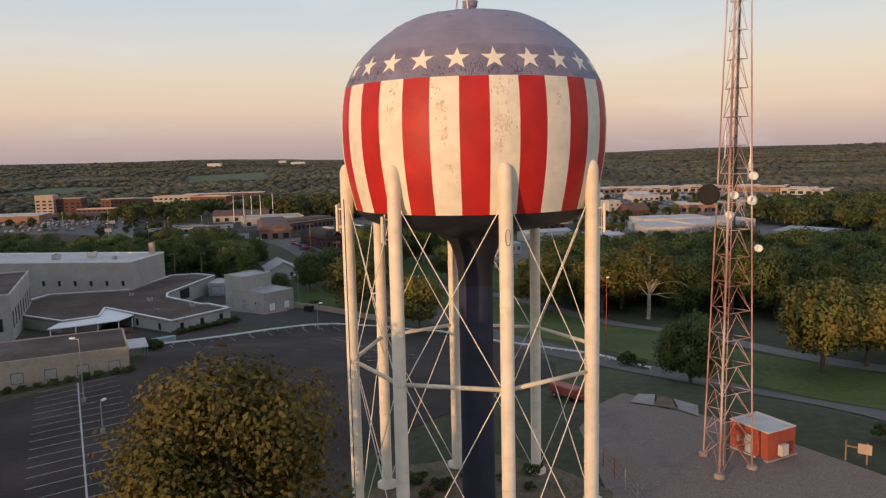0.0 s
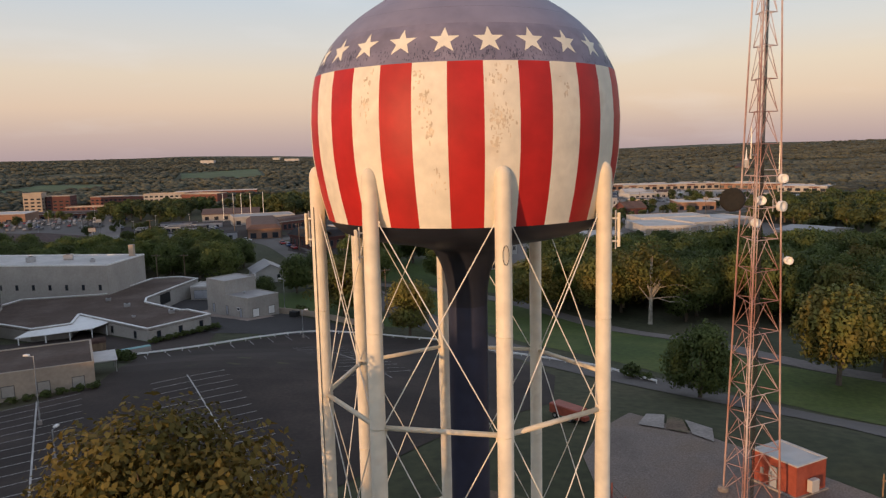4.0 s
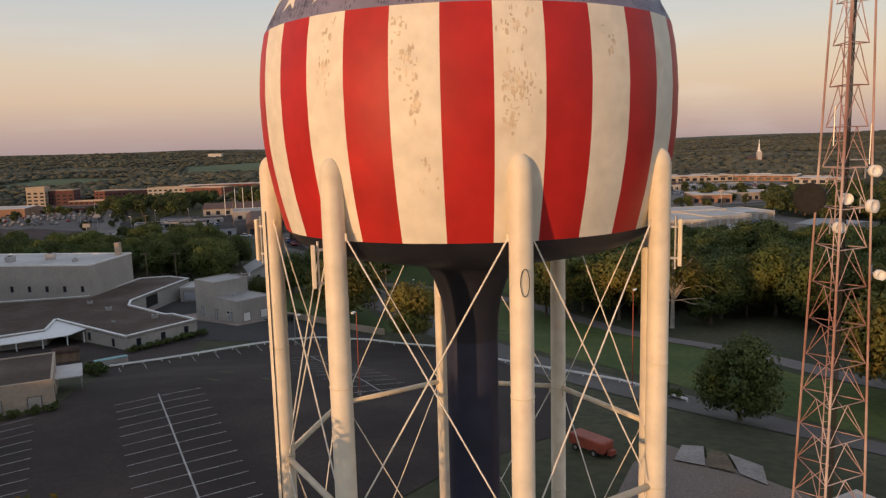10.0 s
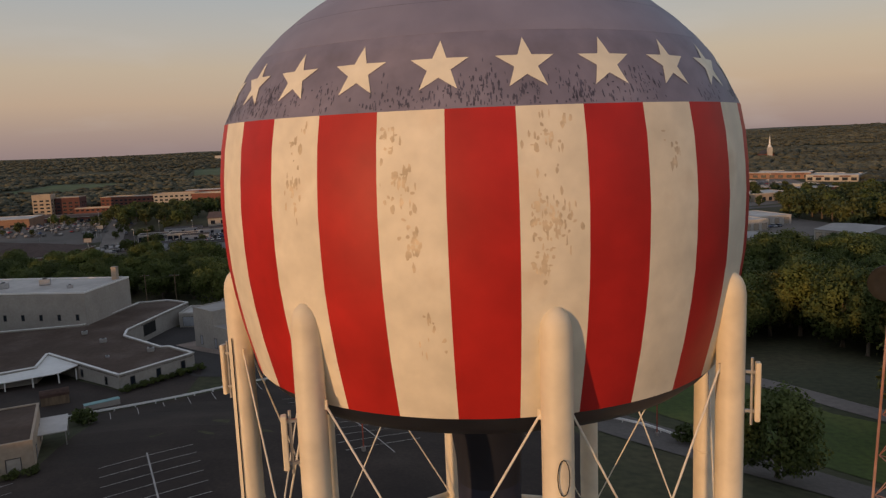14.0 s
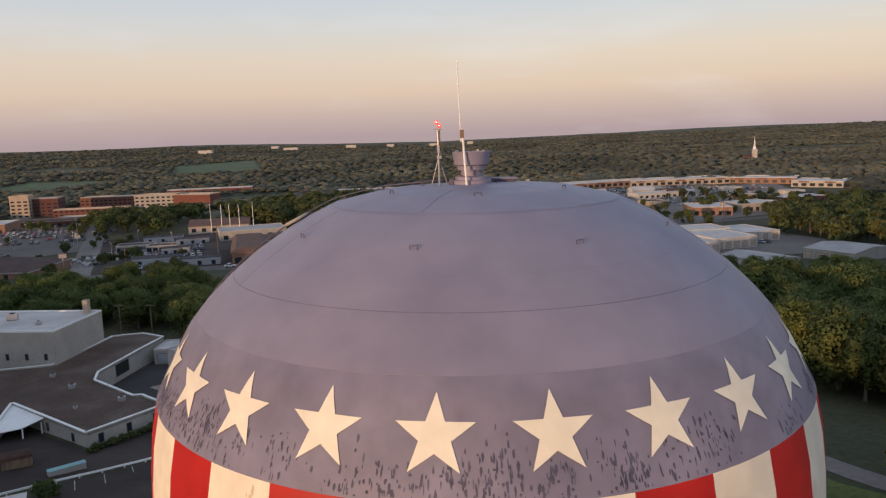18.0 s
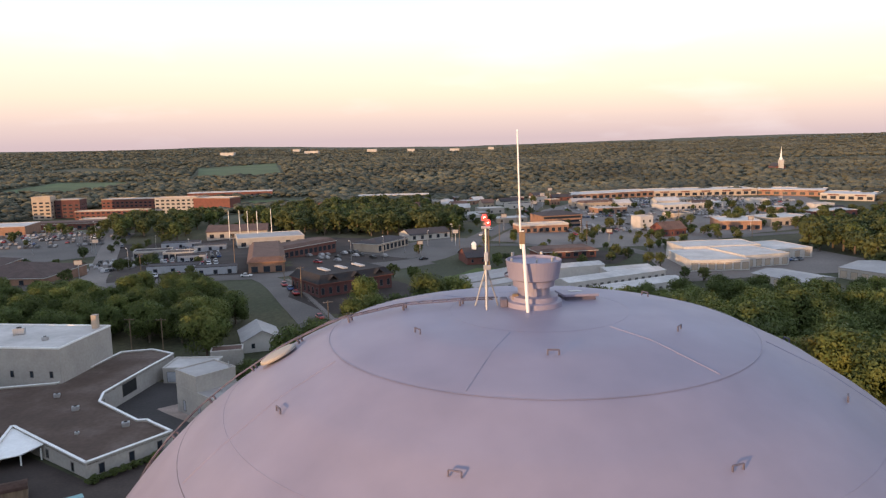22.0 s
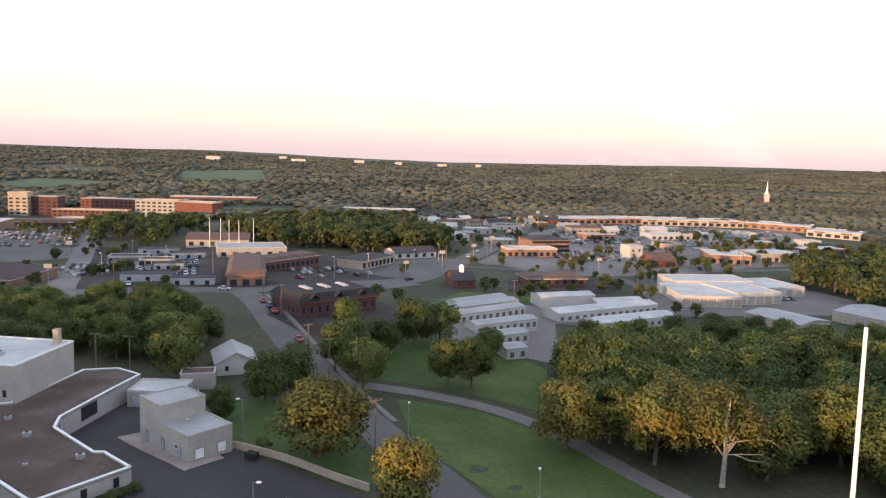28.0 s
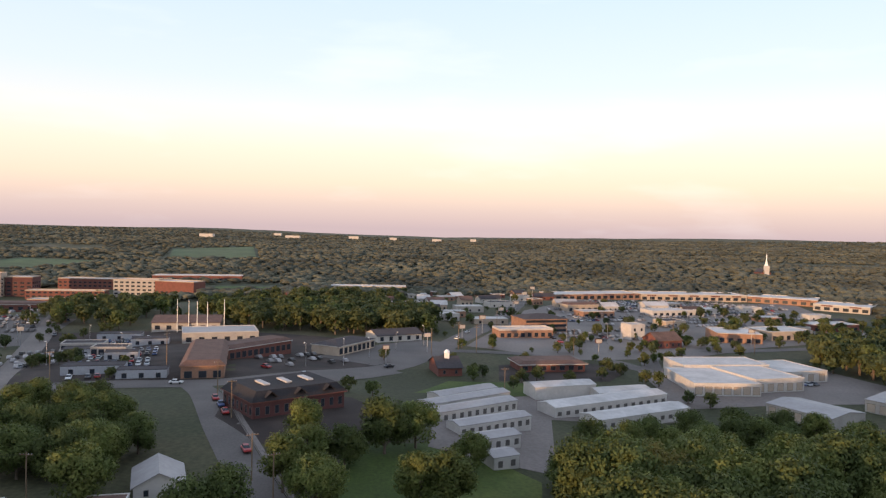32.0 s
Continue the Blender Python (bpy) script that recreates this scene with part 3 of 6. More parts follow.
patch("shed_lot", [(-2, 200), (28, 190), (34, 240), (82, 248), (80, 276), (30, 268), (0, 250)], "lot", "grey paving between storage sheds", 0.11, 8)
for k, (poly, mt) in enumerate([([(20.0, 29.3), (22.2, 33.8), (24.2, 33.2), (22.4, 27.5)], "concrete"), ([(22.6, 27.3), (24.4, 33.0), (25.6, 31), (24.6, 25.5)], "dirt"), ([(24.8, 25.3), (25.8, 30.7), (27.6, 27), (26.2, 22.6)], "concrete")]):
    patch("slab", poly, mt, "broken old concrete slab edging the gravel", 0.22, 3)


# painted stalls
def stall_block(p, q, n, half, slant, label):
    """A row of stalls on both sides of a spine from p to q."""
    p, q = Vector(p), Vector(q)
    d = (q - p).normalized()
    c, s = cos(radians(slant)), sin(radians(slant))
    side = Vector((d.x * c - d.y * s, d.x * s + d.y * c))
    lot = thing("stall_markings", pose(0, 0, 0), label, "road marking", "painted stalls", "structure")
    ribbon("spine_line", [tuple(p), tuple(q)], 0.19, "line", "", 0.115, 3, parent=lot)
    for k in range(n):
        m = p + d * (0.9 + 2.74 * k)
        ribbon("stall_line", [tuple(m - side * half), tuple(m + side * half)], 0.11, "line", "", 0.11, 3, parent=lot)


stall_block((-38.3, 50.0), (-20.0, 15.2), 15, 5.2, 98, "white painted parking stall lines on asphalt")
stall_block((-55.0, 41.5), (-33.5, 0.6), 17, 5.2, 98, "white painted parking stall lines on asphalt")
stall_block((-25.5, 82.0), (-9.5, 51.6), 12, 5.2, 98, "white painted parking stall lines on asphalt")
edge = thing("edge_markings", pose(0, 0, 0), "short white stall ticks along the lot edge", "road marking", "painted stalls", "structure")
rail_pts = [(-63, 66.5), (-55.5, 72.9), (-45, 80.9), (-35, 88.9), (-26, 98.3), (-18, 99.4), (-4, 93.3), (8, 78.9), (15.5, 72), (23.5, 65.5), (30.8, 54.6)]
for k in range(10):
    a, b = Vector((-54, 73.2)), Vector((-27.5, 96))
    m = a.lerp(b, k / 9)
    ribbon("stall_line", [tuple(m), (m.x + 2.2, m.y - 4.2)], 0.11, "line", "", 0.11, 3, parent=edge)
walk_pts = []
for (x0, y0), (x1, y1) in zip(street[9:], street[10:]):
    d = Vector((x1 - x0, y1 - y0)).normalized()
    walk_pts.append((x0 + d.y * 5.6, y0 - d.x * 5.6))
ribbon("sidewalk", walk_pts, 1.3, "lot", "pale concrete sidewalk along the street", 0.22, 4, "pavement")
ribbon("kerb", [(x - 0.85, y - 0.3) for x, y in walk_pts], 0.2, "lot", "low concrete kerb beside the street", 0.25, 4, "kerb")


def along(pts, gap):
    """Points at even gaps along a line, with the heading."""
    out, rest = [], 0.0
    for a, b in zip(pts, pts[1:]):
        a, b = Vector(a), Vector(b)
        d = (b - a).length
        while rest <= d:
            m = a.lerp(b, rest / d)
            out.append((m.x, m.y, atan2(b.y - a.y, b.x - a.x)))
            rest += gap
        rest -= d
    return out


# low white rail along the lot's edge
rail = thing("guard_rail", pose(0, 0, 0), "low white-painted guard rail along the lot edge", "guard rail")
ps = along(rail_pts, 3.0)
for x, y, a in ps:
    part("post", boxed(x - 0.07, x + 0.07, y - 0.07, y + 0.07, h(x, y) - 0.2, h(x, y) + 0.62, 0.01), "trim", rail)
for (x0, y0, _), (x1, y1, _) in zip(ps, ps[1:]):
    bm = bmesh.new()
    d = Vector((x1 - x0, y1 - y0, 0)).normalized() * 0.02
    n = Vector((-d.y, d.x, 0)).normalized() * 0.09
    za, zb = h(x0, y0) + 0.52, h(x1, y1) + 0.52
    v = [bm.verts.new((x + sgn * n.x, y + sgn * n.y, z + dz)) for x, y, z in ((x0, y0, za), (x1, y1, zb)) for sgn in (-1, 1) for dz in (-0.14, 0.14)]
    for f in ((0, 1, 5, 4), (2, 6, 7, 3), (1, 3, 7, 5), (0, 4, 6, 2), (0, 2, 3, 1), (4, 5, 7, 6)):
        bm.faces.new([v[i] for i in f])
    part("beam", bm, "trim", rail)
# retaining wall
wall_pts = [(-40.2, 116.2), (-29, 112.4), (-15, 105.0)]
rw = thing("retaining_wall", pose(0, 0, 0), "low tan concrete retaining wall round the yard", "wall", "", "structure")
ps = along(wall_pts, 3.4) + [(*wall_pts[-1], 0)]
for (x0, y0, a), (x1, y1, _) in zip(ps, ps[1:]):
    d = Vector((x1 - x0, y1 - y0, 0)).normalized()
    n = Vector((-d.y, d.x, 0)) * 0.15
    bm = bmesh.new()
    v = [bm.verts.new((x + e * n.x, y + e * n.y, z)) for x, y in ((x0, y0), (x1 - d.x * 0.02, y1 - d.y * 0.02)) for e in (-1, 1) for z in (h(x, y) - 0.6, h(x, y) + 1.3)]
    for f in ((0, 1, 5, 4), (2, 6, 7, 3), (1, 3, 7, 5), (0, 4, 6, 2), (0, 2, 3, 1), (4, 5, 7, 6)):
        bm.faces.new([v[i] for i in f])
    bmesh.ops.recalc_face_normals(bm, faces=bm.faces)
    part("panel", bm, "wall_tan", rw)


# the water tower
PH = radians(-6.95)
STEP = radians(11.25)
WALL = [(9.41, 26.15), (9.62, 26.95), (9.85, 27.9), (10.08, 29.15), (10.22, 30.2), (10.28, 31.2), (10.30, 32.4), (10.24, 33.4), (10.13, 34.4), (9.94, 35.32)]
DOME = [(9.94, 35.32), (9.70, 35.80), (9.38, 36.42), (8.95, 37.17), (8.42, 37.80), (7.70, 38.50), (6.90, 39.14), (5.70, 39.93), (4.50, 40.50), (3.0, 40.83), (1.5, 40.93), (0.0, 40.96)]
BOWL = [(9.41, 26.15), (9.05, 25.72), (8.6, 25.35), (7.9, 25.05), (6.5, 24.72), (4.5, 24.35), (3.0, 24.0), (2.35, 23.7), (1.95, 23.0), (1.6, 22.0), (1.42, 20.9), (1.38, 19.8)]


def on_dome(s):
    """Radius, height and outward normal (radial, up) at arc length s up the dome from the stripes."""
    for (r0, z0), (r1, z1) in zip(DOME, DOME[1:]):
        d = hypot(r1 - r0, z1 - z0)
        if s <= d:
            k = s / d
            return r0 + (r1 - r0) * k, z0 + (z1 - z0) * k, (z1 - z0) / d, (r0 - r1) / d
        s -= d
    return 0.0, DOME[-1][1], 0.0, 1.0


def dome_point(phi, s, out=0.0):
    r, z, nr, nz = on_dome(s)
    r += nr * out
    return Vector((r * sin(phi), -r * cos(phi), z + nz * out))


def dome_s(r):
    """Arc length at which the dome has radius r."""
    s = 0.0
    for (r0, z0), (r1, z1) in zip(DOME, DOME[1:]):
        d = hypot(r1 - r0, z1 - z0)
        if r >= r1:
            return s + d * (r0 - r) / (r0 - r1)
        s += d
    return s


tower = thing("water_tower", pose(0, 0, 0), "red-and-white striped water tower with starred blue dome on legs", "water tower")
DOME_LEN = sum(hypot(a[0] - b[0], a[1] - b[1]) for a, b in zip(DOME, DOME[1:]))
FINE = [(9.94, 35.32)]
for k in range(1, 61):
    FINE.append(on_dome(DOME_LEN * k / 60)[:2])
FINE[-1] = (0.0, DOME[-1][1])


# below this seam the dome is a slightly darker blue
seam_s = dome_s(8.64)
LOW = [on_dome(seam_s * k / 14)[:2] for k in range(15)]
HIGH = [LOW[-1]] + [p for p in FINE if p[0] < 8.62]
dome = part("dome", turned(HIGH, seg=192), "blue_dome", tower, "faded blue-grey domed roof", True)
part("star_band", turned(LOW, seg=192), "blue_lower", dome, "slightly darker blue lower dome behind the stars", True)
for k in range(32):
    red = k % 2 == 0
    part("red_stripe" if red else "white_stripe", turned(WALL, PH + k * STEP, PH + (k + 1) * STEP, 6), "red_stripe" if red else "white_stripe", tower, "", True)
part("tank_bottom", turned(BOWL, seg=96), "navy", tower, "dark navy tank bottom flaring from the riser", True)
part("riser", turned([(1.38, 19.8), (1.38, 0.0)], seg=48), "riser", tower, "dark navy central riser pipe", True)


def star(phi):
    bm = bmesh.new()
    s0 = 1.33
    ro, ri = 0.90, 0.355
    tips = [(ro * sin(2 * pi * k / 5), ro * cos(2 * pi * k / 5)) for k in range(5)]
    dents = [(ri * sin(2 * pi * (k + 0.5) / 5), ri * cos(2 * pi * (k + 0.5) / 5)) for k in range(5)]

    def at(u, v):
        r = on_dome(s0 + v)[0]
        return dome_point(phi + u / 9.4, s0 + v, 0.022)
    c = bm.verts.new(at(0, 0))
    T, D = [bm.verts.new(at(*p)) for p in tips], [bm.verts.new(at(*p)) for p in dents]
    mids = [[bm.verts.new(at((t[0] + d[0]) / 2, (t[1] + d[1]) / 2)) for d in (dents[k - 1], dents[k])] for k, t in enumerate(tips)]
    for k in range(5):
        a, b = mids[k]
        bm.faces.new((T[k], b, a))
        bm.faces.new((a, b, D[k], D[k - 1]))
        bm.faces.new((D[k - 1], D[k], c))
    bmesh.ops.recalc_face_normals(bm, faces=bm.faces)
    for f in bm.faces:
        if f.normal.dot(c.co - Vector((0, 0, 30))) < 0:
            f.normal_flip()
    return bm


for k in range(24):
    part("star", star(radians(-8.13 + 15.0 * k)), "star", dome, "cream five-pointed star" if k == 0 else "")

LEG_R = 10.09
leg_a = [PH + (1.5 + 4 * k) * STEP for k in range(8)]


def leg_at(k, z, r=LEG_R):
    a = leg_a[k % 8]
    return Vector((r * sin(a), -r * cos(a), z))


leg_prof = [(0.0, 29.66), (0.16, 29.63), (0.33, 29.46), (0.44, 29.2), (0.48, 28.9), (0.48, 0.35), (0.62, 0.35), (0.62, 0.28), (0.9, 0.28), (0.9, -0.4)]
for k in range(8):
    leg = part("leg", turned(leg_prof, seg=28), "leg", tower, "cream-painted tubular steel leg" if k == 0 else "", True)
    leg.location = leg_at(k, 0)
    for z in (20.0, 14.1, 7.0):
        ring = part("leg_joint", turned([(0.48, z - 0.05), (0.50, z - 0.03), (0.50, z + 0.03), (0.48, z + 0.05)], seg=28), "leg", leg)
for k in range(8):
    for z in (14.1,):
        a, b = leg_at(k, z), leg_at(k + 1, z)
        d = (b - a).normalized() * 0.4
        part("strut", tubed(a + d, b - d, 0.16, 12), "leg", tower, "", True)
    for z0, z1 in ((26.4, 14.4), (13.8, 0.8)):
        for i, j in ((k, k + 1), (k + 1, k)):
            a, b = leg_at(i, z0), leg_at(j, z1)
            d = Vector((b.x - a.x, b.y - a.y, 0)).normalized() * 0.5
            off = Vector((a.x + b.x, a.y + b.y, 0)).normalized() * (0.05 if i == k else -0.05)
            part("brace_rod", tubed(a + d + off, b - d + off, 0.038, 6), "rod", tower)
            part("gusset", boxed(-0.03, 0.03, -0.09, 0.09, -0.16, 0.16, 0.01), "leg", tower).matrix_world = Matrix.Translation(a + d * 0.98 + off) @ pose(0, 0, 0, 0, 0, math.degrees(atan2(d.y, d.x)) + 90)
# roof fittings of the tower: welds, vent, ladder rail, lugs
for r, mt in ((8.64, "blue_dome"), (7.55, "seam"), (6.66, "blue_dome"), (4.5, "blue_dome"), (1.92, "blue_dome")):
    s = dome_s(r)
    r0, z0, nr, nz = on_dome(s)
    w = 0.009
    prof = [(r0 + nr * 0.002 + w * nz, z0 + nz * 0.002 - w * nr), (r0 + nr * 0.006, z0 + nz * 0.006), (r0 + nr * 0.002 - w * nz, z0 + nz * 0.002 + w * nr)]
    part("weld_seam", turned(prof, seg=144), mt, dome)
for phi, ra, rb in ((-21, 4.4, 2.0), (39, 4.4, 2.0), (-62, 7.5, 4.6), (75, 7.5, 4.6), (160, 6.6, 2.0), (-130, 6.6, 2.0)):
    sa, sb = dome_s(ra), dome_s(rb)
    for k in range(8):
        a, b = (dome_point(radians(phi), sa + (sb - sa) * (k + d) / 8, 0.0) for d in (0, 1))
        part("weld_seam", tubed(a, b, 0.013, 4), "blue_dome", dome)


def blotch(bm, phi, s, n, rng, spread, drip, surf, w0=0.012, w1=0.05, t0=0.02, t1=0.11):
    """Worn flecks of paint lying on the shell, irregular and drawn downwards."""
    for _ in range(n):
        a, b = rng.gauss(0, spread), rng.gauss(0, spread * drip)
        w, t = rng.uniform(w0, w1), rng.uniform(t0, t1)
        c = []
        for k in range(7):
            g = 2 * pi * k / 7
            rr = rng.uniform(0.5, 1.1)
            c.append(bm.verts.new(surf(phi + (a + w * rr * cos(g)) / 10, s + b + t * rr * sin(g))))
        bm.faces.new(c)


def wall_point(phi, z, out=0.012):
    for (r0, z0), (r1, z1) in zip(WALL, WALL[1:]):
        if z <= z1:
            r = r0 + (r1 - r0) * (z - z0) / (z1 - z0) + out
            return Vector((r * sin(phi), -r * cos(phi), z))
    return Vector((9.95 * sin(phi), -9.95 * cos(phi), 35.3))


rng = random.Random(7)
flecks = bmesh.new()
for _ in range(150):
    ph = rng.uniform(-pi, pi)
    blotch(flecks, ph, rng.choice((0.2, 0.35, 0.5, 0.8)), rng.randint(8, 22), rng, 0.28, 0.9, lambda p, s: dome_point(p, max(0.05, s), 0.005), 0.010, 0.045, 0.03, 0.15)
tagged(part("worn_paint", flecks, "grime", dome), "dark grime flecks and drips low on the dome", kind="stuff")
flecks = bmesh.new()
for st, z, n, sp in ((1.3, 32.3, 26, 0.22), (1.6, 32.0, 18, 0.2), (1.45, 34.4, 16, 0.3), (1.35, 31.0, 12, 0.15), (-0.6, 33.2, 14, 0.22), (-0.5, 31.6, 14, 0.14), (-0.75, 34.5, 8, 0.2), (-2.5, 33.0, 12, 0.2), (-2.4, 34.6, 8, 0.2), (3.5, 33.6, 6, 0.2), (-0.3, 29.0, 6, 0.2), (1.4, 28.6, 5, 0.15)):
    blotch(flecks, PH + st * STEP, z, n * 2, rng, sp, 1.8, lambda p, q: wall_point(p, max(26.3, min(35.2, q)), 0.005), 0.02, 0.09, 0.03, 0.20)
tagged(part("stained_paint", flecks, "stain", tower), "faint brown stains on the white stripes", kind="stuff")
APEX = DOME[-1][1]
VX, VY = -0.06, 0.26
AZ = APEX
vent = part("vent", turned([(0.62, AZ - 0.1), (0.62, AZ + 0.10), (0.53, AZ + 0.12), (0.53, AZ + 0.22), (0.35, AZ + 0.24), (0.35, AZ + 0.44), (0.45, AZ + 0.43), (0.46, AZ + 0.56), (0.55, AZ + 0.60), (0.61, AZ + 1.0), (0.59, AZ + 1.01), (0.56, AZ + 0.95), (0.0, AZ + 0.91)], seg=44), "blue_dome", tower, "blue-grey mushroom roof vent")
vent.location = (VX, VY, 0)
for k in range(4):
    a = k * 1.7 + 2.2
    part("vent_clip", boxed(-0.02, 0.02, -0.03, 0.03, 0, 0.12, 0.005), "steel", vent).matrix_world = pose(VX + 0.59 * cos(a), VY + 0.59 * sin(a), AZ + 0.93, 0, 0, math.degrees(a))
part("vent_band", turned([(0.552, AZ + 0.60), (0.566, AZ + 0.605), (0.568, AZ + 0.635), (0.556, AZ + 0.64)], seg=44), "weld", vent).matrix_world = pose(VX, VY, 0)
part("vent_pipe", tubed((VX + 0.08, VY - 0.55, AZ + 0.18), (VX + 0.10, VY - 0.57, AZ + 1.05), 0.022, 6), "steel", vent)
part("cable_clamp", boxed(VX - 0.42, VX - 0.28, VY - 0.52, VY - 0.42, AZ + 0.14, AZ + 0.28, 0.02), "wood", vent, "rusty cable clamp")
hatch = part("roof_hatch", boxed(-0.42, 0.42, -0.32, 0.32, 0.06, 0.12, 0.012), "blue_dome", tower, "square blue-grey roof hatch lid")
hatch.matrix_world = pose(0.99, 0.98, APEX - 0.01, -1.5, 1.5, 12)
part("hatch_curb", boxed(-0.36, 0.36, -0.26, 0.26, -0.06, 0.058), "weld", hatch)
part("hatch_plate", boxed(-0.16, 0.14, -0.02, 0.16, 0.122, 0.13), "steel", hatch)


# roof ladder lying close to the dome, from the vent round the shoulder
def ladder_phi(r):
    return -pi / 2 - atan2(0.5, r)


s1 = dome_s(1.0)
roof_ladder = part("roof_ladder", boxed(-0.80, -0.64, 0.02, 0.34, APEX - 0.03, APEX + 0.16, 0.02), "weld", tower, "pale curved roof ladder close to the dome")
for off in (-0.11, 0.11):
    last = None
    for k in range(37):
        s = 0.1 + (s1 - 0.1) * k / 36
        r = max(0.9, on_dome(s)[0])
        p = dome_point(ladder_phi(r) + off / r, s, 0.12)
        if last:
            part("ladder_rail", tubed(last, p, 0.016, 6), "weld", roof_ladder)
        last = p
for k in range(36):
    s = 0.2 + (s1 - 0.3) * k / 35
    r = max(0.9, on_dome(s)[0])
    part("rung", tubed(dome_point(ladder_phi(r) - 0.11 / r, s, 0.12), dome_point(ladder_phi(r) + 0.11 / r, s, 0.12), 0.015, 5), "weld", roof_ladder)
    if k % 4 == 1:
        for off in (-0.11, 0.11):
            part("stand_off", tubed(dome_point(ladder_phi(r) + off / r, s, 0), dome_point(ladder_phi(r) + off / r, s, 0.12), 0.028, 5), "weld", roof_ladder)
# lifting lugs on the dome
for phi, r in ((-0.7, 3.12), (23.0, 5.95), (-17.2, 5.92), (57.5, 3.05), (-56.5, 3.0), (-57, 5.85), (63, 5.95), (100, 5.9), (140, 5.9), (180, 5.9), (120, 3.1), (178, 3.1)):
    s = dome_s(r)
    c = dome_point(radians(phi), s, 0.05)
    bm = bmesh.new()
    e = Vector((cos(radians(phi)), sin(radians(phi)), 0)) * 0.10
    up = Vector((0, 0, 0.06))
    tube(bm, c - e - up * 0.6, c - e + up, 0.016, 6)
    tube(bm, c + e - up * 0.6, c + e + up, 0.016, 6)
    tube(bm, c - e + up, c + e + up, 0.016, 6)
    part("lifting_lug", bm, "weld", dome)
ww = part("manway_cover", turned([(0, 0.06), (0.36, 0.05), (0.42, 0.03), (0.42, -0.03), (0.12, -0.05), (0.1, -0.06), (0.1, -0.45)], seg=28), "wall_pale", dome, "pale round manway cover on the dome", True)
c = dome_point(radians(-88), dome_s(5.65), 0.07)
ww.matrix_world = Matrix.Translation(c) @ Vector((c.x * 0.085, c.y * 0.085, 1)).to_track_quat("Z", "Y").to_matrix().to_4x4()
# cables down some legs, conduit loops
for k, da in ((1, 2.6), (6, 2.6)):
    a = leg_at(k, 0)
    prev = None
    for j in range(14):
        z = 27.0 - j * 1.98
        p = Vector((a.x + 0.53 * cos(leg_a[k] + da + pi), a.y + 0.53 * sin(leg_a[k] + da + pi), z))
        if prev:
            part("cable", tubed(prev, p, 0.024, 5), "rubber", tower)
        prev = p
loop = bmesh.new()
c = leg_at(0, 24.7, LEG_R + 0.52)
pr = None
for j in range(17):
    g = 2 * pi * j / 16
    p = c + Vector((0.18 * cos(g) * cos(leg_a[0]), 0.18 * cos(g) * sin(leg_a[0]), 0.55 * sin(g)))
    if pr:
        tube(loop, pr, p, 0.016, 5)
    pr = p
part("cable_loop", loop, "rubber", tower, "slack black cable loop tied to a leg")


# things fixed to the tower
def panel_antenna(k, out_a, zc, hgt=2.1):
    a = leg_a[k] + out_a
    base = leg_at(k, zc)
    p = thing("panel_antenna", Matrix.Translation(base) @ pose(0, 0, 0, 0, 0, math.degrees(a)), "cream panel antenna clamped to a tower leg", "antenna", "panel antennas on the legs")
    part("housing", boxed(-0.16, 0.16, -0.98, -0.80, -hgt / 2, hgt / 2, 0.03), "leg", p)
    part("mounting_pole", tubed((0, -0.70, -hgt / 2 - 0.15), (0, -0.70, hgt / 2 + 0.15), 0.05), "steel", p)
    for z in (-0.7, 0.7):
        part("bracket", boxed(-0.05, 0.05, -0.80, -0.44, z - 0.05, z + 0.05), "steel", p)


panel_antenna(1, 0.35, 25.5)
panel_antenna(6, -0.55, 25.5)
panel_antenna(7, -0.75, 25.2, 1.8)
panel_antenna(4, 0.2, 25.5)

whip = thing("whip_antenna", pose(-0.25, -0.48, APEX - 0.06), "tall white fibreglass whip antenna on a steel pole", "antenna")
part("base_pole", tubed((0, 0, 0), (-0.10, 0.08, 1.78), 0.034, 12), "trim", whip)
part("clamp", boxed(-0.17, -0.05, 0.02, 0.13, 1.50, 1.76, 0.01), "wood", whip, "rusty pipe clamp")
part("whip_rod", tubed((-0.14, 0.07, 1.4), (-0.20, 0.09, 3.86), 0.022, 10, 0.016), "trim", whip)
beacon = thing("beacon_mast", pose(-1.10, 0.12, APEX - 0.05), "small tripod mast carrying two lit red beacons", "beacon light")
part("pole", tubed((0, 0, 0.0), (0, 0, 1.78), 0.03, 8), "steel", beacon)
part("conduit", tubed((0.07, 0.02, 0.85), (0.05, 0.02, 1.78), 0.016, 6), "wood", beacon)
for k in range(3):
    a = k * 2.094 + 0.5
    part("brace", tubed((0.30 * cos(a), 0.30 * sin(a), 0.0), (0, 0, 0.92), 0.018, 6), "steel", beacon)
part("collar", boxed(-0.06, 0.10, -0.05, 0.05, 0.86, 0.96, 0.01), "steel", beacon)
part("junction_box", boxed(-0.045, 0.045, -0.08, -0.031, 1.05, 1.25, 0.01), "door", beacon)
part("crossarm", boxed(-0.10, 0.10, -0.05, 0.05, 1.76, 1.81, 0.008), "steel", beacon)
for x, z in ((-0.03, 1.94), (0.045, 1.83)):
    lamp = part("beacon_lamp", turned([(0.0, 0.13), (0.035, 0.12), (0.055, 0.08), (0.055, 0.02), (0.04, 0.0), (0, 0.0)], seg=14), "lamp", beacon, "lit red beacon lens", True)
    lamp.location = (x, 0, z)
    # glowing white piece added before each lens, drawing the lamp's glare as a shape
    part("bulb", turned([(0.0, 0.10), (0.02, 0.095), (0.032, 0.065), (0.02, 0.035), (0, 0.03)], seg=10), "bulb", lamp, "", True).location = (0, -0.028, 0)

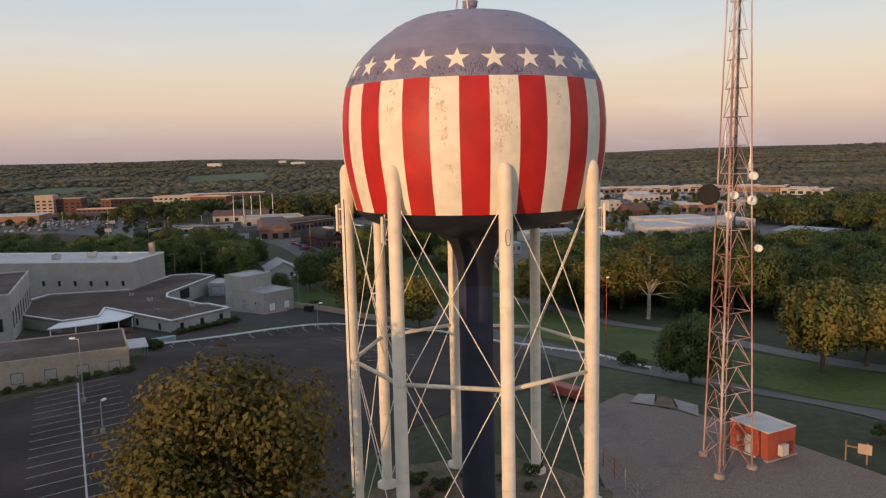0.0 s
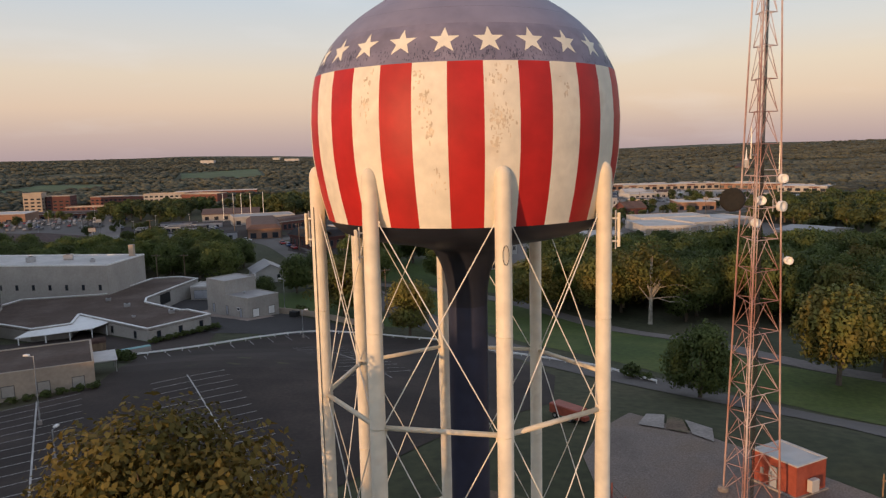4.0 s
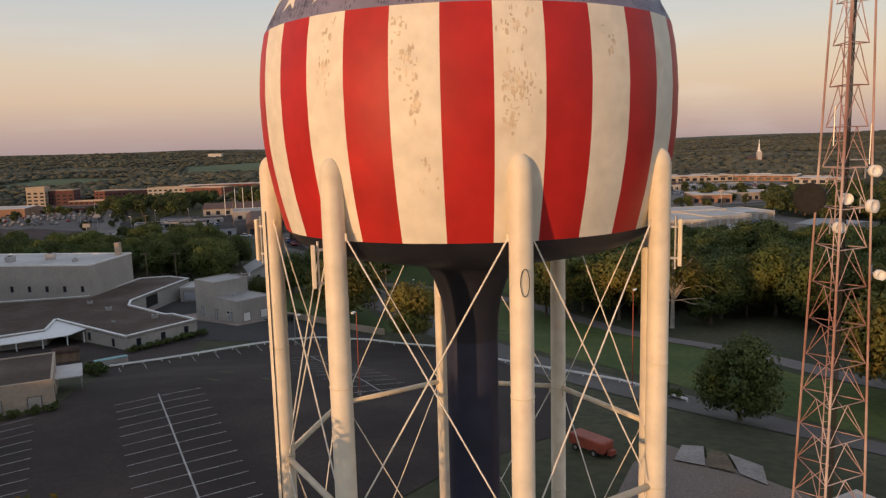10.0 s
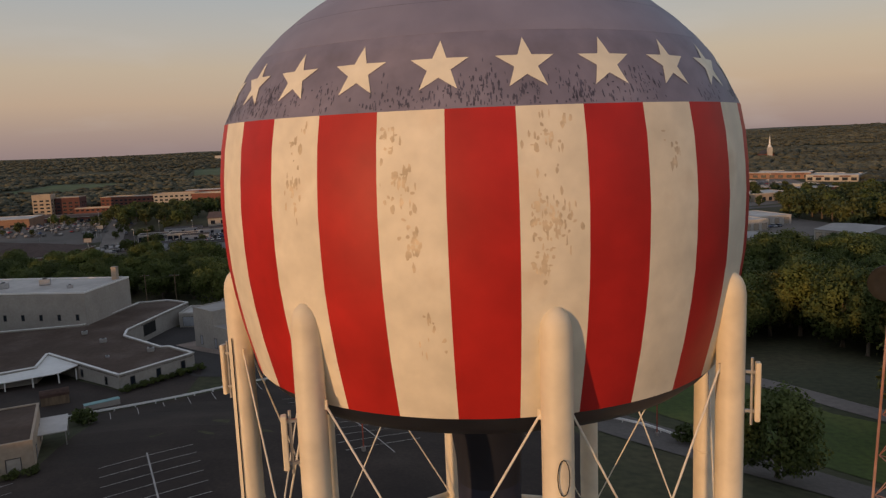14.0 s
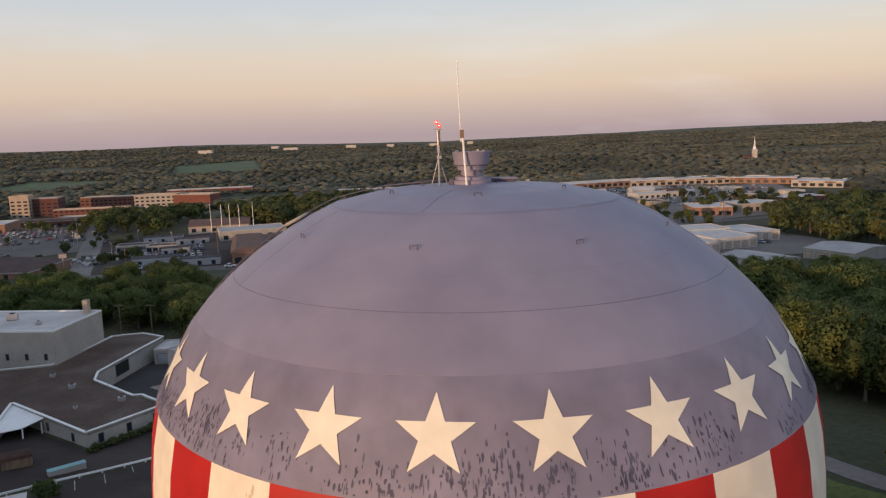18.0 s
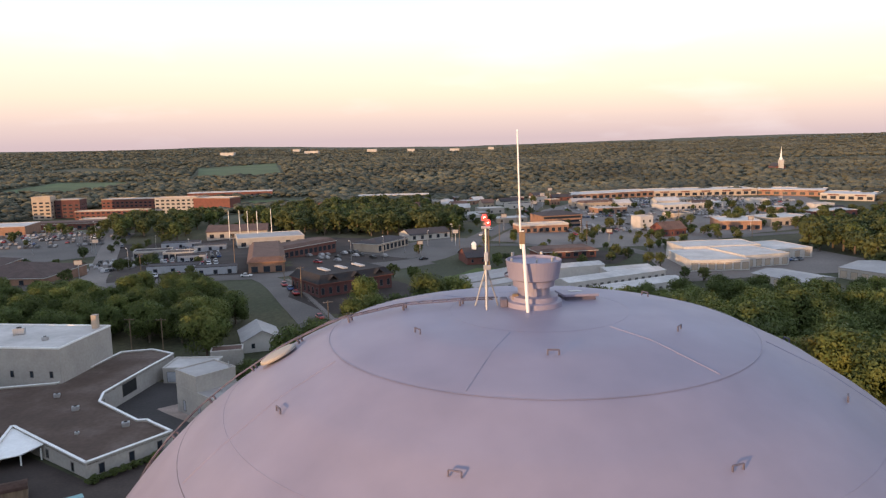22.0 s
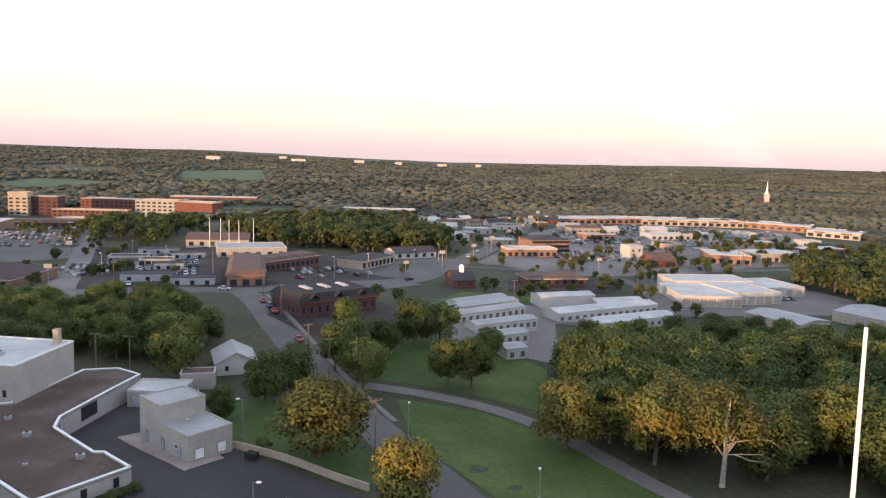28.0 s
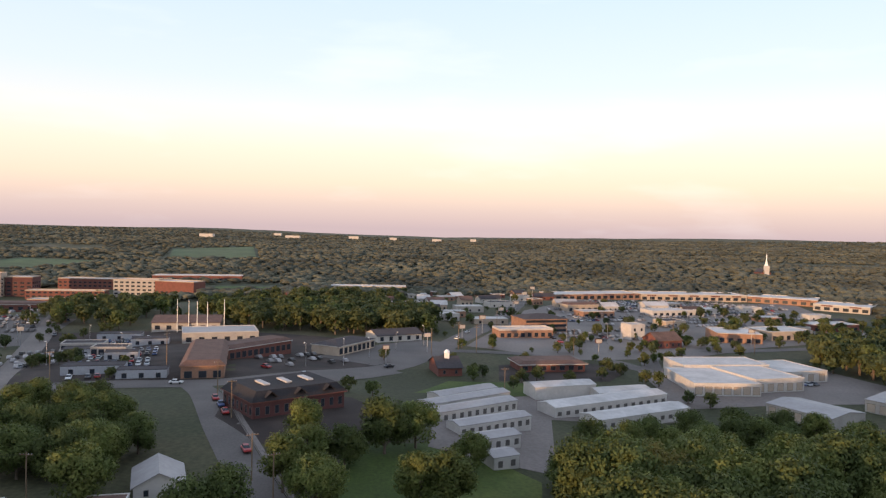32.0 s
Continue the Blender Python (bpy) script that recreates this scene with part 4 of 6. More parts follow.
# buildings
def window(parent, w, hh, m, fr="trim", pane="glass", name="window"):
    """A framed window standing 5 cm proud of a wall; local x along the wall, -y outwards."""
    f = 0.09
    bm = bmesh.new()
    for a in ((-w / 2, w / 2, 0, f), (-w / 2, w / 2, hh - f, hh), (-w / 2, -w / 2 + f, f, hh - f), (w / 2 - f, w / 2, f, hh - f)):
        box(bm, a[0], a[1], -0.05, 0.02, a[2], a[3])
    win = part(name, bm, fr, parent)
    win.matrix_local = m
    part("pane", boxed(-w / 2 + f, w / 2 - f, -0.02, 0.01, f, hh - f), pane, win)
    return win


def block(name, label, cat, x, y, rot, w, d, hh, wall, roof, kind="flat", wins=(), z=None, rise=2.5, trim="wall_white", frame="dark_frame", parapet=0.35, group="", over=0.5, base=1.0):
    """A building with its front-left corner at x, y; local x along the front, y to the back. wins: (face, n, z, w, h, pane)."""
    c, s = cos(radians(rot)), sin(radians(rot))
    if z is None:
        zs = [h(x + a * c - b * s, y + a * s + b * c) for a in (0, w) for b in (0, d)]
        z = 0.45 * max(zs) + 0.55 * sum(zs) / 4
    b = thing(name, pose(x, y, z, 0, 0, rot), label, cat, group)
    part("wall", boxed(0, w, 0, d, -base - 1.0, hh), wall, b)
    if kind == "flat":
        part("roof", boxed(0.25, w - 0.25, 0.25, d - 0.25, hh, hh + 0.06), roof, b)
        bm = bmesh.new()
        for a in ((-0.05, w + 0.05, -0.05, 0.25), (-0.05, w + 0.05, d - 0.25, d + 0.05), (-0.05, 0.25, 0.25, d - 0.25), (w - 0.25, w + 0.05, 0.25, d - 0.25)):
            box(bm, *a, hh + 0.004, hh + parapet)
        part("parapet", bm, trim, b)
    elif kind == "gable":
        g = part("roof", gable(bmesh.new(), w, d, hh, rise, over), roof, b)
        g.location = (w / 2, d / 2, 0)
        for xx in (0, w):
            bm = bmesh.new()
            f = bm.faces.new([bm.verts.new(p) for p in ((xx, 0, hh), (xx, d, hh), (xx, d / 2, hh + rise))])
            r = bmesh.ops.extrude_face_region(bm, geom=[f])
            for v in [e for e in r["geom"] if isinstance(e, bmesh.types.BMVert)]:
                v.co.x += 0.15 if xx == 0 else -0.15
            bmesh.ops.recalc_face_normals(bm, faces=bm.faces)
            part("gable_wall", bm, wall, b)
    else:
        bm = bmesh.new()
        o, i = over, min(w, d) / 2 if kind == "hip" else 1.6
        lo = [bm.verts.new(p) for p in ((-o, -o, hh), (w + o, -o, hh), (w + o, d + o, hh), (-o, d + o, hh))]
        i = min(i, min(w, d) / 2 - 0.05)
        hi = [bm.verts.new(p) for p in ((i, i, hh + rise), (w - i, i, hh + rise), (w - i, d - i, hh + rise), (i, d - i, hh + rise))]
        for k in range(4):
            bm.faces.new((lo[k], lo[(k + 1) % 4], hi[(k + 1) % 4], hi[k]))
        bm.faces.new(hi)
        bm.faces.new(lo[::-1])
        part("roof", bm, roof, b)
        part("fascia", boxed(-o - 0.03, w + o + 0.03, -o - 0.03, d + o + 0.03, hh - 0.3, hh - 0.004), trim, b)
    for face, n, zz, ww, wh, *rest in wins:
        span = {"F": w, "B": w, "L": d, "R": d}[face]
        for k in range(n):
            u = span * (k + 0.5) / n
            m = {"F": pose(u, 0, zz), "B": pose(u, d, zz, 0, 0, 180), "L": pose(0, u, zz, 0, 0, -90), "R": pose(w, u, zz, 0, 0, 90)}[face]
            window(b, ww, wh, m, frame, *(rest or ("glass",)), name="door" if rest and rest[0] == "door" else "window")
    return b


def roof_unit(x, y, z, s=1.0, label="grey rooftop air unit on a flat roof"):
    u = thing("roof_unit", pose(x, y, z, 0, 0, 20), label, "air unit", "rooftop units")
    part("housing", boxed(-0.7 * s, 0.7 * s, -0.5 * s, 0.5 * s, 0.12, 0.9 * s, 0.04), "steel", u)
    part("curb", boxed(-0.6 * s, 0.6 * s, -0.42 * s, 0.42 * s, 0, 0.12), "wall_pale", u)
    part("fan_guard", turned([(0.32 * s, 0.9 * s), (0.34 * s, 0.98 * s), (0.1, 1.0 * s), (0, 1.0 * s)], seg=16), "rubber", u)


def prism(name, label, cat, poly, z0, z1, wall, roof, wins):
    """A flat-roofed building on any outline (counter-clockwise), with a white coping."""
    cx, cy = sum(p[0] for p in poly) / len(poly), sum(p[1] for p in poly) / len(poly)
    b = thing(name, pose(cx, cy, z0), label, cat)
    loc = [Vector((px - cx, py - cy)) for px, py in poly]
    hh = z1 - z0
    n = len(loc)
    for k in range(n):
        p, q = loc[k], loc[(k + 1) % n]
        d = (q - p)
        L, a = d.length, math.degrees(atan2(d.y, d.x))
        ob = part("wall", boxed(0.0, L, 0.0, 0.3, -1.5, hh), wall, b)
        ob.matrix_local = pose(p.x, p.y, 0, 0, 0, a)
        cp = part("coping", boxed(-0.06, L + 0.06, -0.08, 0.38, hh + 0.003, hh + 0.16, 0.02), "trim", b)
        cp.matrix_local = pose(p.x, p.y, 0, 0, 0, a)
        for kk, m, zz, ww, wh, *rest in wins:
            if kk == k:
                for j in range(m):
                    window(ob, ww, wh, pose(L * (j + 0.5) / m, 0, zz), "dark_frame", *(rest or ("glass",)))
    bm = bmesh.new()
    f = bm.faces.new([bm.verts.new((v.x, v.y, hh - 0.28)) for v in loc])
    f.normal_update()
    bmesh.ops.triangulate(bm, faces=[f], ngon_method='EAR_CLIP')
    r = bmesh.ops.extrude_face_region(bm, geom=bm.faces[:])
    for v in [e for e in r["geom"] if isinstance(e, bmesh.types.BMVert)]:
        v.co.z -= 0.2
    bmesh.ops.recalc_face_normals(bm, faces=bm.faces)
    part("roof", bm, roof, b)
    return b


wing = [(-50.2, 98.4), (-55.0, 102.2), (-56.6, 103.6), (-58.2, 103.4), (-69.4, 112.8), (-71.0, 117.6), (-69.0, 134.0), (-67.6, 143.2), (-74.0, 147.0), (-80.6, 145.0), (-83.6, 123.6), (-101.0, 119.0), (-104.0, 100.0), (-82.0, 88.3), (-76.0, 92.4), (-78.7, 101.0), (-58.6, 86.3)]
prism("low_building", "low pale block building with brown gravel roof, white coping", "building", wing, -5.4, -2.1, "wall_pale", "roof_brown", [(16, 3, 0.9, 0.95, 1.6), (15, 3, 0.9, 0.9, 1.5), (5, 1, 0.2, 5.0, 2.6, "rubber"), (4, 2, 1.2, 0.9, 1.2)])
block("tall_hall", "tall pale windowless hall with white flat roof", "building", -133.9, 128.8, -5.4, 51.4, 18.2, 10.6, "wall_pale", "roof_white", wins=[("F", 12, 4.6, 0.8, 1.4)], z=-5.9, trim="trim")
block("side_hall", "grey panel-walled hall beside the low building", "building", -128.0, 61.5, 24, 45.0, 33.0, 9.0, "wall_pale", "roof_brown", wins=[("R", 8, 2.2, 1.4, 3.4), ("F", 10, 2.0, 1.4, 2.6)], z=-4.0)
for xx, yy, zz, ss in ((-79.3, 115.9, -2.36, 0.8), (-72.0, 108.9, -2.36, 0.9), (-59.3, 101.2, -2.36, 0.9), (-89.5, 131.0, 4.72, 0.9), (-98.0, 136.0, 4.72, 1.6), (-106, 133, 4.72, 1.5), (-66, 98, -2.36, 0.5)):
    roof_unit(xx, yy, zz, ss)
chim = thing("chimney", pose(-83.6, 140.6, 4.72), "square cream masonry chimney on the tall hall", "chimney")
part("shaft", boxed(-0.62, 0.62, -0.62, 0.62, 0, 2.9, 0.05), "wall_tan", chim)
part("cap", boxed(-0.7, 0.7, -0.7, 0.7, 2.9, 3.05, 0.02), "concrete", chim)
# entrance canopy of the low building
can = thing("entrance_canopy", pose(-74, 92, -5.0), "pale blue-white sloping entrance canopy on posts", "canopy")
deck = ((-4.7, 8.9, 2.7), (4.5, 2.2, 2.65), (2.5, -0.8, 2.15), (-4.5, -5.2, 2.1), (-9.0, -7.4, 2.1), (-8.3, -4.2, 2.6), (-2.1, 0.2, 2.7))
bm = bmesh.new()
hi_v, lo_v = [bm.verts.new(p) for p in deck], [bm.verts.new((x, y, z - 0.16)) for x, y, z in deck]
tops = [bm.faces.new(hi_v[::-1]), bm.faces.new(lo_v)]
for k in range(7):
    bm.faces.new((hi_v[k], hi_v[(k + 1) % 7], lo_v[(k + 1) % 7], lo_v[k]))
for f in tops:
    f.normal_update()
bmesh.ops.triangulate(bm, faces=tops, ngon_method='EAR_CLIP')
bmesh.ops.recalc_face_normals(bm, faces=bm.faces)
part("canopy_roof", bm, "trim", can)
for px, py in ((4.1, 2.0), (2.3, -0.5), (-1.0, -2.7), (-4.5, -4.9), (-8.6, -7.0)):
    part("post", boxed(px - 0.09, px + 0.09, py - 0.09, py + 0.09, -0.6, 2.0), "trim", can)
block("front_building", "long tan-walled building with brown gravel roof", "building", -84.0, 30.8, 27.0, 37.8, 13.9, 3.9, "wall_tan", "roof_brown", wins=[("F", 9, 0.7, 1.6, 1.6, "wall_pale"), ("R", 2, 0.2, 1.0, 2.1, "door")], z=-1.4, parapet=0.22, trim="wall_tan")
awn = thing("side_awning", pose(-54.6, 55.6, -2.2, 0, 0, 27), "white metal side awning on slim posts", "awning")
part("sheet", boxed(0.0, 3.6, -2.2, 4.4, 2.9, 3.02), "roof_white", awn)
for px, py in ((3.4, -2.0), (3.4, 4.2), (0.2, -2.0), (0.2, 4.2)):
    part("post", tubed((px, py, -0.8), (px, py, 2.95), 0.06), "steel", awn)
shed = thing("small_shed", pose(-66.0, 80.0, h(-66, 80), 0, 0, 30), "small dark timber shed with curved roof", "shed")
part("wall", boxed(-2.0, 2.0, -1.4, 1.4, -0.2, 1.5), "wood", shed)
bm = bmesh.new()
ribs = [[bm.verts.new((xx, -1.5 * cos(pi * k / 6), 1.5 + 0.75 * sin(pi * k / 6))) for xx in (-2.1, 2.1)] for k in range(7)]
for a, b in zip(ribs, ribs[1:]):
    bm.faces.new((a[0], a[1], b[1], b[0]))
bmesh.ops.solidify(bm, geom=bm.faces[:], thickness=0.06)
part("roof", bm, "roof_rust", shed)
tank_box = thing("utility_box", pose(-57.0, 77.0, h(-57.0, 77.0), 0, 0, 38), "long low teal storage bin beside the rail", "utility box")
part("body", boxed(-2.5, 2.5, -0.6, 0.6, -0.3, 0.9, 0.04), "wall_pale", tank_box)
part("lid", boxed(-2.55, 2.55, -0.65, 0.65, 0.9, 0.97, 0.02), "teal", tank_box)

sb = block("small_building", "pale two-level block building with flat roofs", "building", -57.2, 118.2, -40.0, 15.8, 8.4, 4.6, "wall_pale", "roof_grey", wins=[("F", 3, 0.15, 0.95, 2.1, "door"), ("R", 2, 0.3, 1.8, 1.9, "trim")], z=-5.7, trim="wall_pale", parapet=0.2)
part("upper_wall", boxed(0, 7.4, 0.0, 8.4, 4.604, 7.6), "wall_pale", sb)
part("upper_roof", boxed(0.2, 7.2, 0.2, 8.2, 7.604, 7.66), "roof_grey", sb)
bm = bmesh.new()
for a in ((-0.05, 7.45, -0.05, 0.2), (-0.05, 7.45, 8.2, 8.45), (-0.05, 0.2, 0.2, 8.2), (7.2, 7.45, 0.2, 8.2)):
    box(bm, *a, 7.61, 7.85)
part("upper_parapet", bm, "wall_pale", sb)
window(sb, 0.9, 0.8, pose(12.2, 0, 1.6), "trim")
part("roof_vent", turned([(0.25, 4.6), (0.25, 5.0), (0.45, 5.05), (0.0, 5.35)], seg=12), "steel", sb).location = (9.6, 3.6, 0)
part("flue", tubed((6.6, 7.5, 7.5), (6.6, 7.5, 8.9), 0.12), "steel", sb)
block("garage_link", "low white garage with flat roof and roller door", "garage", -67.0, 135.2, 0, 10.5, 8, 3.0, "wall_pale", "roof_white", wins=[("F", 2, 0.1, 3.6, 2.3, "door")], z=-6.2)
block("rusty_shed", "grey shed with rusty flat roof", "shed", -60.5, 146.5, 14, 7.2, 4.5, 3.4, "wall_pale", "roof_rust", z=-6.3, parapet=0.2)
block("white_house", "small white timber house with dark gable roof", "house", -47.6, 160.5, 112, 12.0, 9.0, 2.8, "wall_white", "roof_grey", "gable", [("L", 2, 0.9, 0.9, 1.2), ("F", 3, 0.9, 0.9, 1.2), ("B", 3, 0.9, 0.9, 1.2)], rise=2.3)
dump = thing("dumpster", pose(-35.6, 111.6, h(-35.6, 111.6) + 0.07, 0, 0, -25), "black steel dumpster on the yard", "dumpster")
part("body", boxed(-1.0, 1.0, -0.7, 0.7, 0.1, 1.2, 0.05), "rubber", dump)
part("lid", boxed(-1.05, 1.05, -0.75, 0.75, 1.2, 1.28, 0.03), "rubber", dump)
for px in (-0.8, 0.8):
    part("caster", tubed((px, -0.6, 0.08), (px, 0.6, 0.08), 0.08), "steel", dump)

# brick office and town
of = block("brick_office", "dark red-brick office with mansard roof and skylights", "office building", -47.5, 209.5, 38, 27, 20, 4.6, "brick_dark", "roof_black", "mansard", [("F", 10, 1.0, 1.2, 2.2), ("L", 7, 1.0, 1.2, 2.2)], rise=2.4, trim="brick", over=0.6)
for k in range(3):
    part("skylight", boxed(-0.9, 0.9, -3.2, 3.2, 0, 0.5, 0.1), "roof_white", of).location = (7 + 6.5 * k, 10, 7.0)
for k in range(3):
    g = part("dormer", gable(bmesh.new(), 3.4, 3.0, 5.6, 1.2, 0.2), "roof_black", of)
    g.matrix_local = pose(5 + 8.5 * k, 1.2, 0, 0, 0, 90)
block("chapel_shop", "low brick shop with gable roof", "shop", -0.4, 295.5, 14, 9.2, 16, 3.2, "brick", "roof_dark", "gable", [("F", 2, 0.9, 1.0, 1.4)], rise=3.0)
cup = thing("cupola", pose(2.6, 303.5, h(2, 303) + 5.9), "white cupola on a shop roof ridge", "cupola")
part("drum", boxed(-1.0, 1.0, -1.0, 1.0, -0.6, 1.9, 0.05), "trim", cup)
part("dome", turned([(1.2, 1.9), (1.0, 2.5), (0.5, 3.0), (0, 3.2)], seg=16), "trim", cup, "", True)
block("cream_shop", "cream-walled shop with dark hip roof", "shop", -55.7, 337.4, -27, 14.3, 28, 4.2, "wall_tan", "roof_dark", "hip", [("R", 8, 0.6, 2.4, 2.6)], rise=1.6, base=2)
block("white_shop", "white shop with dark gable roof", "shop", -30.3, 371, 30, 24, 14, 3.2, "wall_white", "roof_dark", "gable", [("F", 5, 0.6, 1.8, 2.0)], rise=2.2)
block("strip_shops", "orange-brick row of shops with sloping tile roof", "shop", -86.5, 266.0, 15, 14, 50, 4.6, "brick_tan", "roof_rust", "mansard", [("F", 3, 0.4, 2.6, 2.4), ("L", 12, 0.4, 2.8, 2.4)], rise=1.7, trim="brick_tan")
block("long_shops", "long red-brick shopping row with white band", "shop", -84, 304.5, 56, 36, 12, 4.4, "brick", "roof_rust", "mansard", [("F", 12, 0.4, 2.2, 2.4)], rise=1.3)
block("grey_store", "low grey store with pale metal roof", "shop", -118, 355, 20, 34, 22, 4.6, "wall_pale", "roof_grey", "flat", [("F", 6, 0.5, 2.5, 2.2)])
block("grey_store", "wide store with brown-grey gable roof", "shop", -150, 400, 12, 34, 26, 4.0, "wall_pale", "roof_rust", "gable", [("F", 6, 0.5, 2.5, 2.2)], rise=2.6)
block("brown_store", "low store under a wide brown hip roof", "shop", -210, 272, 0, 38, 34, 3.4, "brick_tan", "roof_umber", "hip", [("F", 6, 0.5, 2.0, 2.0)], rise=4.2, base=3)
block("brown_store", "low store under a wide brown hip roof", "shop", -258, 300, 8, 42, 32, 3.4, "brick_tan", "roof_umber", "hip", rise=4.0, base=3)
block("dealer_office", "pale car dealer office with flat roof", "shop", -142, 318, 10, 14, 9, 3.4, "wall_pale", "roof_dark", "flat", [("F", 5, 0.4, 2.2, 2.4)])
block("dealer_office", "car dealer office with dark flat roof", "shop", -168, 344, 14, 18, 10, 3.6, "wall_pale", "roof_dark", "flat", [("F", 6, 0.4, 2.2, 2.4)])
for xx, yy, rr, ww, dd in ((-158, 326, 18, 18, 9), (-128, 268, 14, 20, 8), (-107, 263, 14, 16, 7), (-128, 300, 16, 12, 6), (-166, 374, 14, 20, 9), (-140, 352, 16, 16, 8)):
    block("dealer_shed", "low dark-roofed shed on the car lot", "shed", xx, yy, rr, ww, dd, 2.9, "door", "roof_dark", "flat", [("F", 3, 0.2, 1.6, 1.7)], group="car lot sheds", parapet=0.2, base=2, trim="roof_dark")
block("banded_office", "three-storey orange-brick office with window bands", "office building", 46.3, 429.2, 17, 26, 20, 8.2, "brick_tan", "roof_dark", "hip", [("F", 1, 1.0, 24.5, 1.5), ("F", 1, 3.7, 24.5, 1.5), ("F", 1, 6.2, 24.5, 1.4)], rise=2.2, trim="brick_tan")
block("restaurant", "low brick restaurant with brown roof, white band", "restaurant", 31.6, 308, 12, 26.8, 14, 3.2, "brick", "roof_rust", "mansard", [("F", 7, 0.6, 2.2, 1.8)], rise=1.1, over=0.9)
block("white_roof_shop", "low shop with white sawtooth roof edge", "shop", 30, 402, 14, 30, 12, 4.0, "brick_tan", "roof_white", "flat", [("F", 8, 0.5, 2.2, 2.2)], parapet=1.0)
block("tower_house", "tall narrow white building", "building", 101, 411.5, 24, 9, 9, 8.2, "wall_white", "roof_grey", "flat", [("F", 2, 4.8, 1.2, 1.6)])
block("brick_house", "red-brick house with brown gable roof", "house", 106, 379.5, 22, 14.4, 12, 4.0, "brick", "roof_rust", "gable", [("F", 4, 0.9, 1.0, 1.6), ("R", 2, 0.9, 1.0, 1.6)], rise=3.4)
for args in ((89.0, 277.0, 3, 24, 30, 4.0, 7), (113.2, 283.0, 17, 21, 26, 4.6, 5), (132.0, 303.0, 17, 21, 24, 4.0, 4), (95.0, 307.2, 8, 36, 18, 4.8, 0)):
    block("warehouse", "white metal warehouse with flat white roof", "warehouse", *args[:6], "wall_white", "roof_white", "flat", [("F", args[6], 0.2, 2.6, 2.8, "wall_tan")] if args[6] else [], group="white warehouses", parapet=0.25, base=2)
block("grey_warehouse", "grey metal warehouse with low gable roof", "warehouse", 105.0, 256.0, -60, 22, 17, 3.6, "wall_pale", "roof_grey", "gable", [("F", 5, 0.2, 2.6, 2.8, "wall_tan")], rise=1.1, over=0.2, base=2)
block("grey_warehouse", "grey metal warehouse with low gable roof", "warehouse", 140.0, 262.0, -57, 20, 26, 4.0, "wall_pale", "roof_grey", "gable", [("F", 5, 0.2, 2.6, 2.8, "wall_tan")], rise=1.2, over=0.2, base=2)
for xx, yy, rr, ww in ((0.5, 246.5, 39, 24), (-2.0, 233.0, 38, 31), (-1.0, 222.0, 37, 31), (6.0, 212.0, 33, 24), (9.5, 200.5, 31, 14), (13.5, 189.5, 29, 7)):
    block("storage_row", "white storage row with dark roll-up doors", "storage shed", xx, yy, rr, ww, 6.5, 2.5, "wall_white", "roof_grey", "gable", [("F", int(ww / 2.6), 0.05, 1.5, 1.7, "dark_frame")], rise=0.7, over=0.15, frame="wall_white", group="storage rows", base=2.0)
for xx, yy, rr, ww, hh in ((47, 233, 30, 37, 2.9), (35.5, 242.5, 30, 47, 3.0), (32, 263.5, 20, 23, 4.0), (53.5, 265, 20, 21, 2.9)):
    block("storage_row", "long white storage row with dark roll-up doors", "storage shed", xx, yy, rr, ww, 9, hh, "wall_white", "roof_white", "gable", [("F", int(ww / 3.2), 0.5, 1.5, 1.2, "dark_frame")] if hh < 3.5 else [], rise=0.9, over=0.15, group="storage rows", base=3.0)
# the long shopping centre, lit by the low sun
for xx, yy, rr, ww, dd, hh, wl in ((100, 676, 23, 93, 28, 4.8, "brick_tan"), (186, 712, 5, 104, 34, 5.4, "wall_tan"), (289, 724, -30, 62, 36, 5.2, "brick_tan"), (326, 668, -38, 44, 40, 5.0, "wall_pale")):
    block("shopping_centre", "long low shopping centre with orange-tan front", "shop", xx, yy, rr, ww, dd, hh, wl, "roof_white", "flat", [("F", int(ww / 7), 0.5, 4.6, 2.8), ("F", int(ww / 20), 3.8, 9, 1.2, "brick")], group="shopping centre wings", parapet=0.6, base=2)
block("pad_shop", "low shop with pale flat roof", "shop", 146.3, 409.9, -6, 23, 26, 5.2, "brick_tan", "roof_white", "flat", [("F", 5, 0.5, 2.6, 2.4)], base=2)
block("pad_shop", "low shop with pale flat roof", "shop", 180.3, 422.5, 21, 30, 20, 5.0, "wall_tan", "roof_white", "flat", [("F", 6, 0.5, 2.6, 2.4)], base=2)
block("pad_shop", "low brick shop with pale flat roof", "shop", 236, 488, 12, 34, 16, 4.6, "brick", "roof_white", "flat", [("F", 6, 0.5, 2.6, 2.4)], base=2)
block("pad_shop", "low brick shop with grey flat roof", "shop", 96, 520, 18, 24, 14, 4.6, "brick_tan", "roof_grey", "flat", [("F", 5, 0.5, 2.6, 2.4)], base=2)
block("pad_shop", "yellow-fronted small shop with brown roof", "shop", 92, 560, 20, 26, 12, 5.2, "wall_tan", "roof_rust", "mansard", [("F", 5, 0.5, 2.6, 2.4)], rise=1.4, base=2)
block("pad_shop", "low white shop with flat roof", "shop", 150, 545, 18, 40, 16, 4.2, "wall_white", "roof_white", "flat", [("F", 8, 0.5, 2.6, 2.2)], base=2)
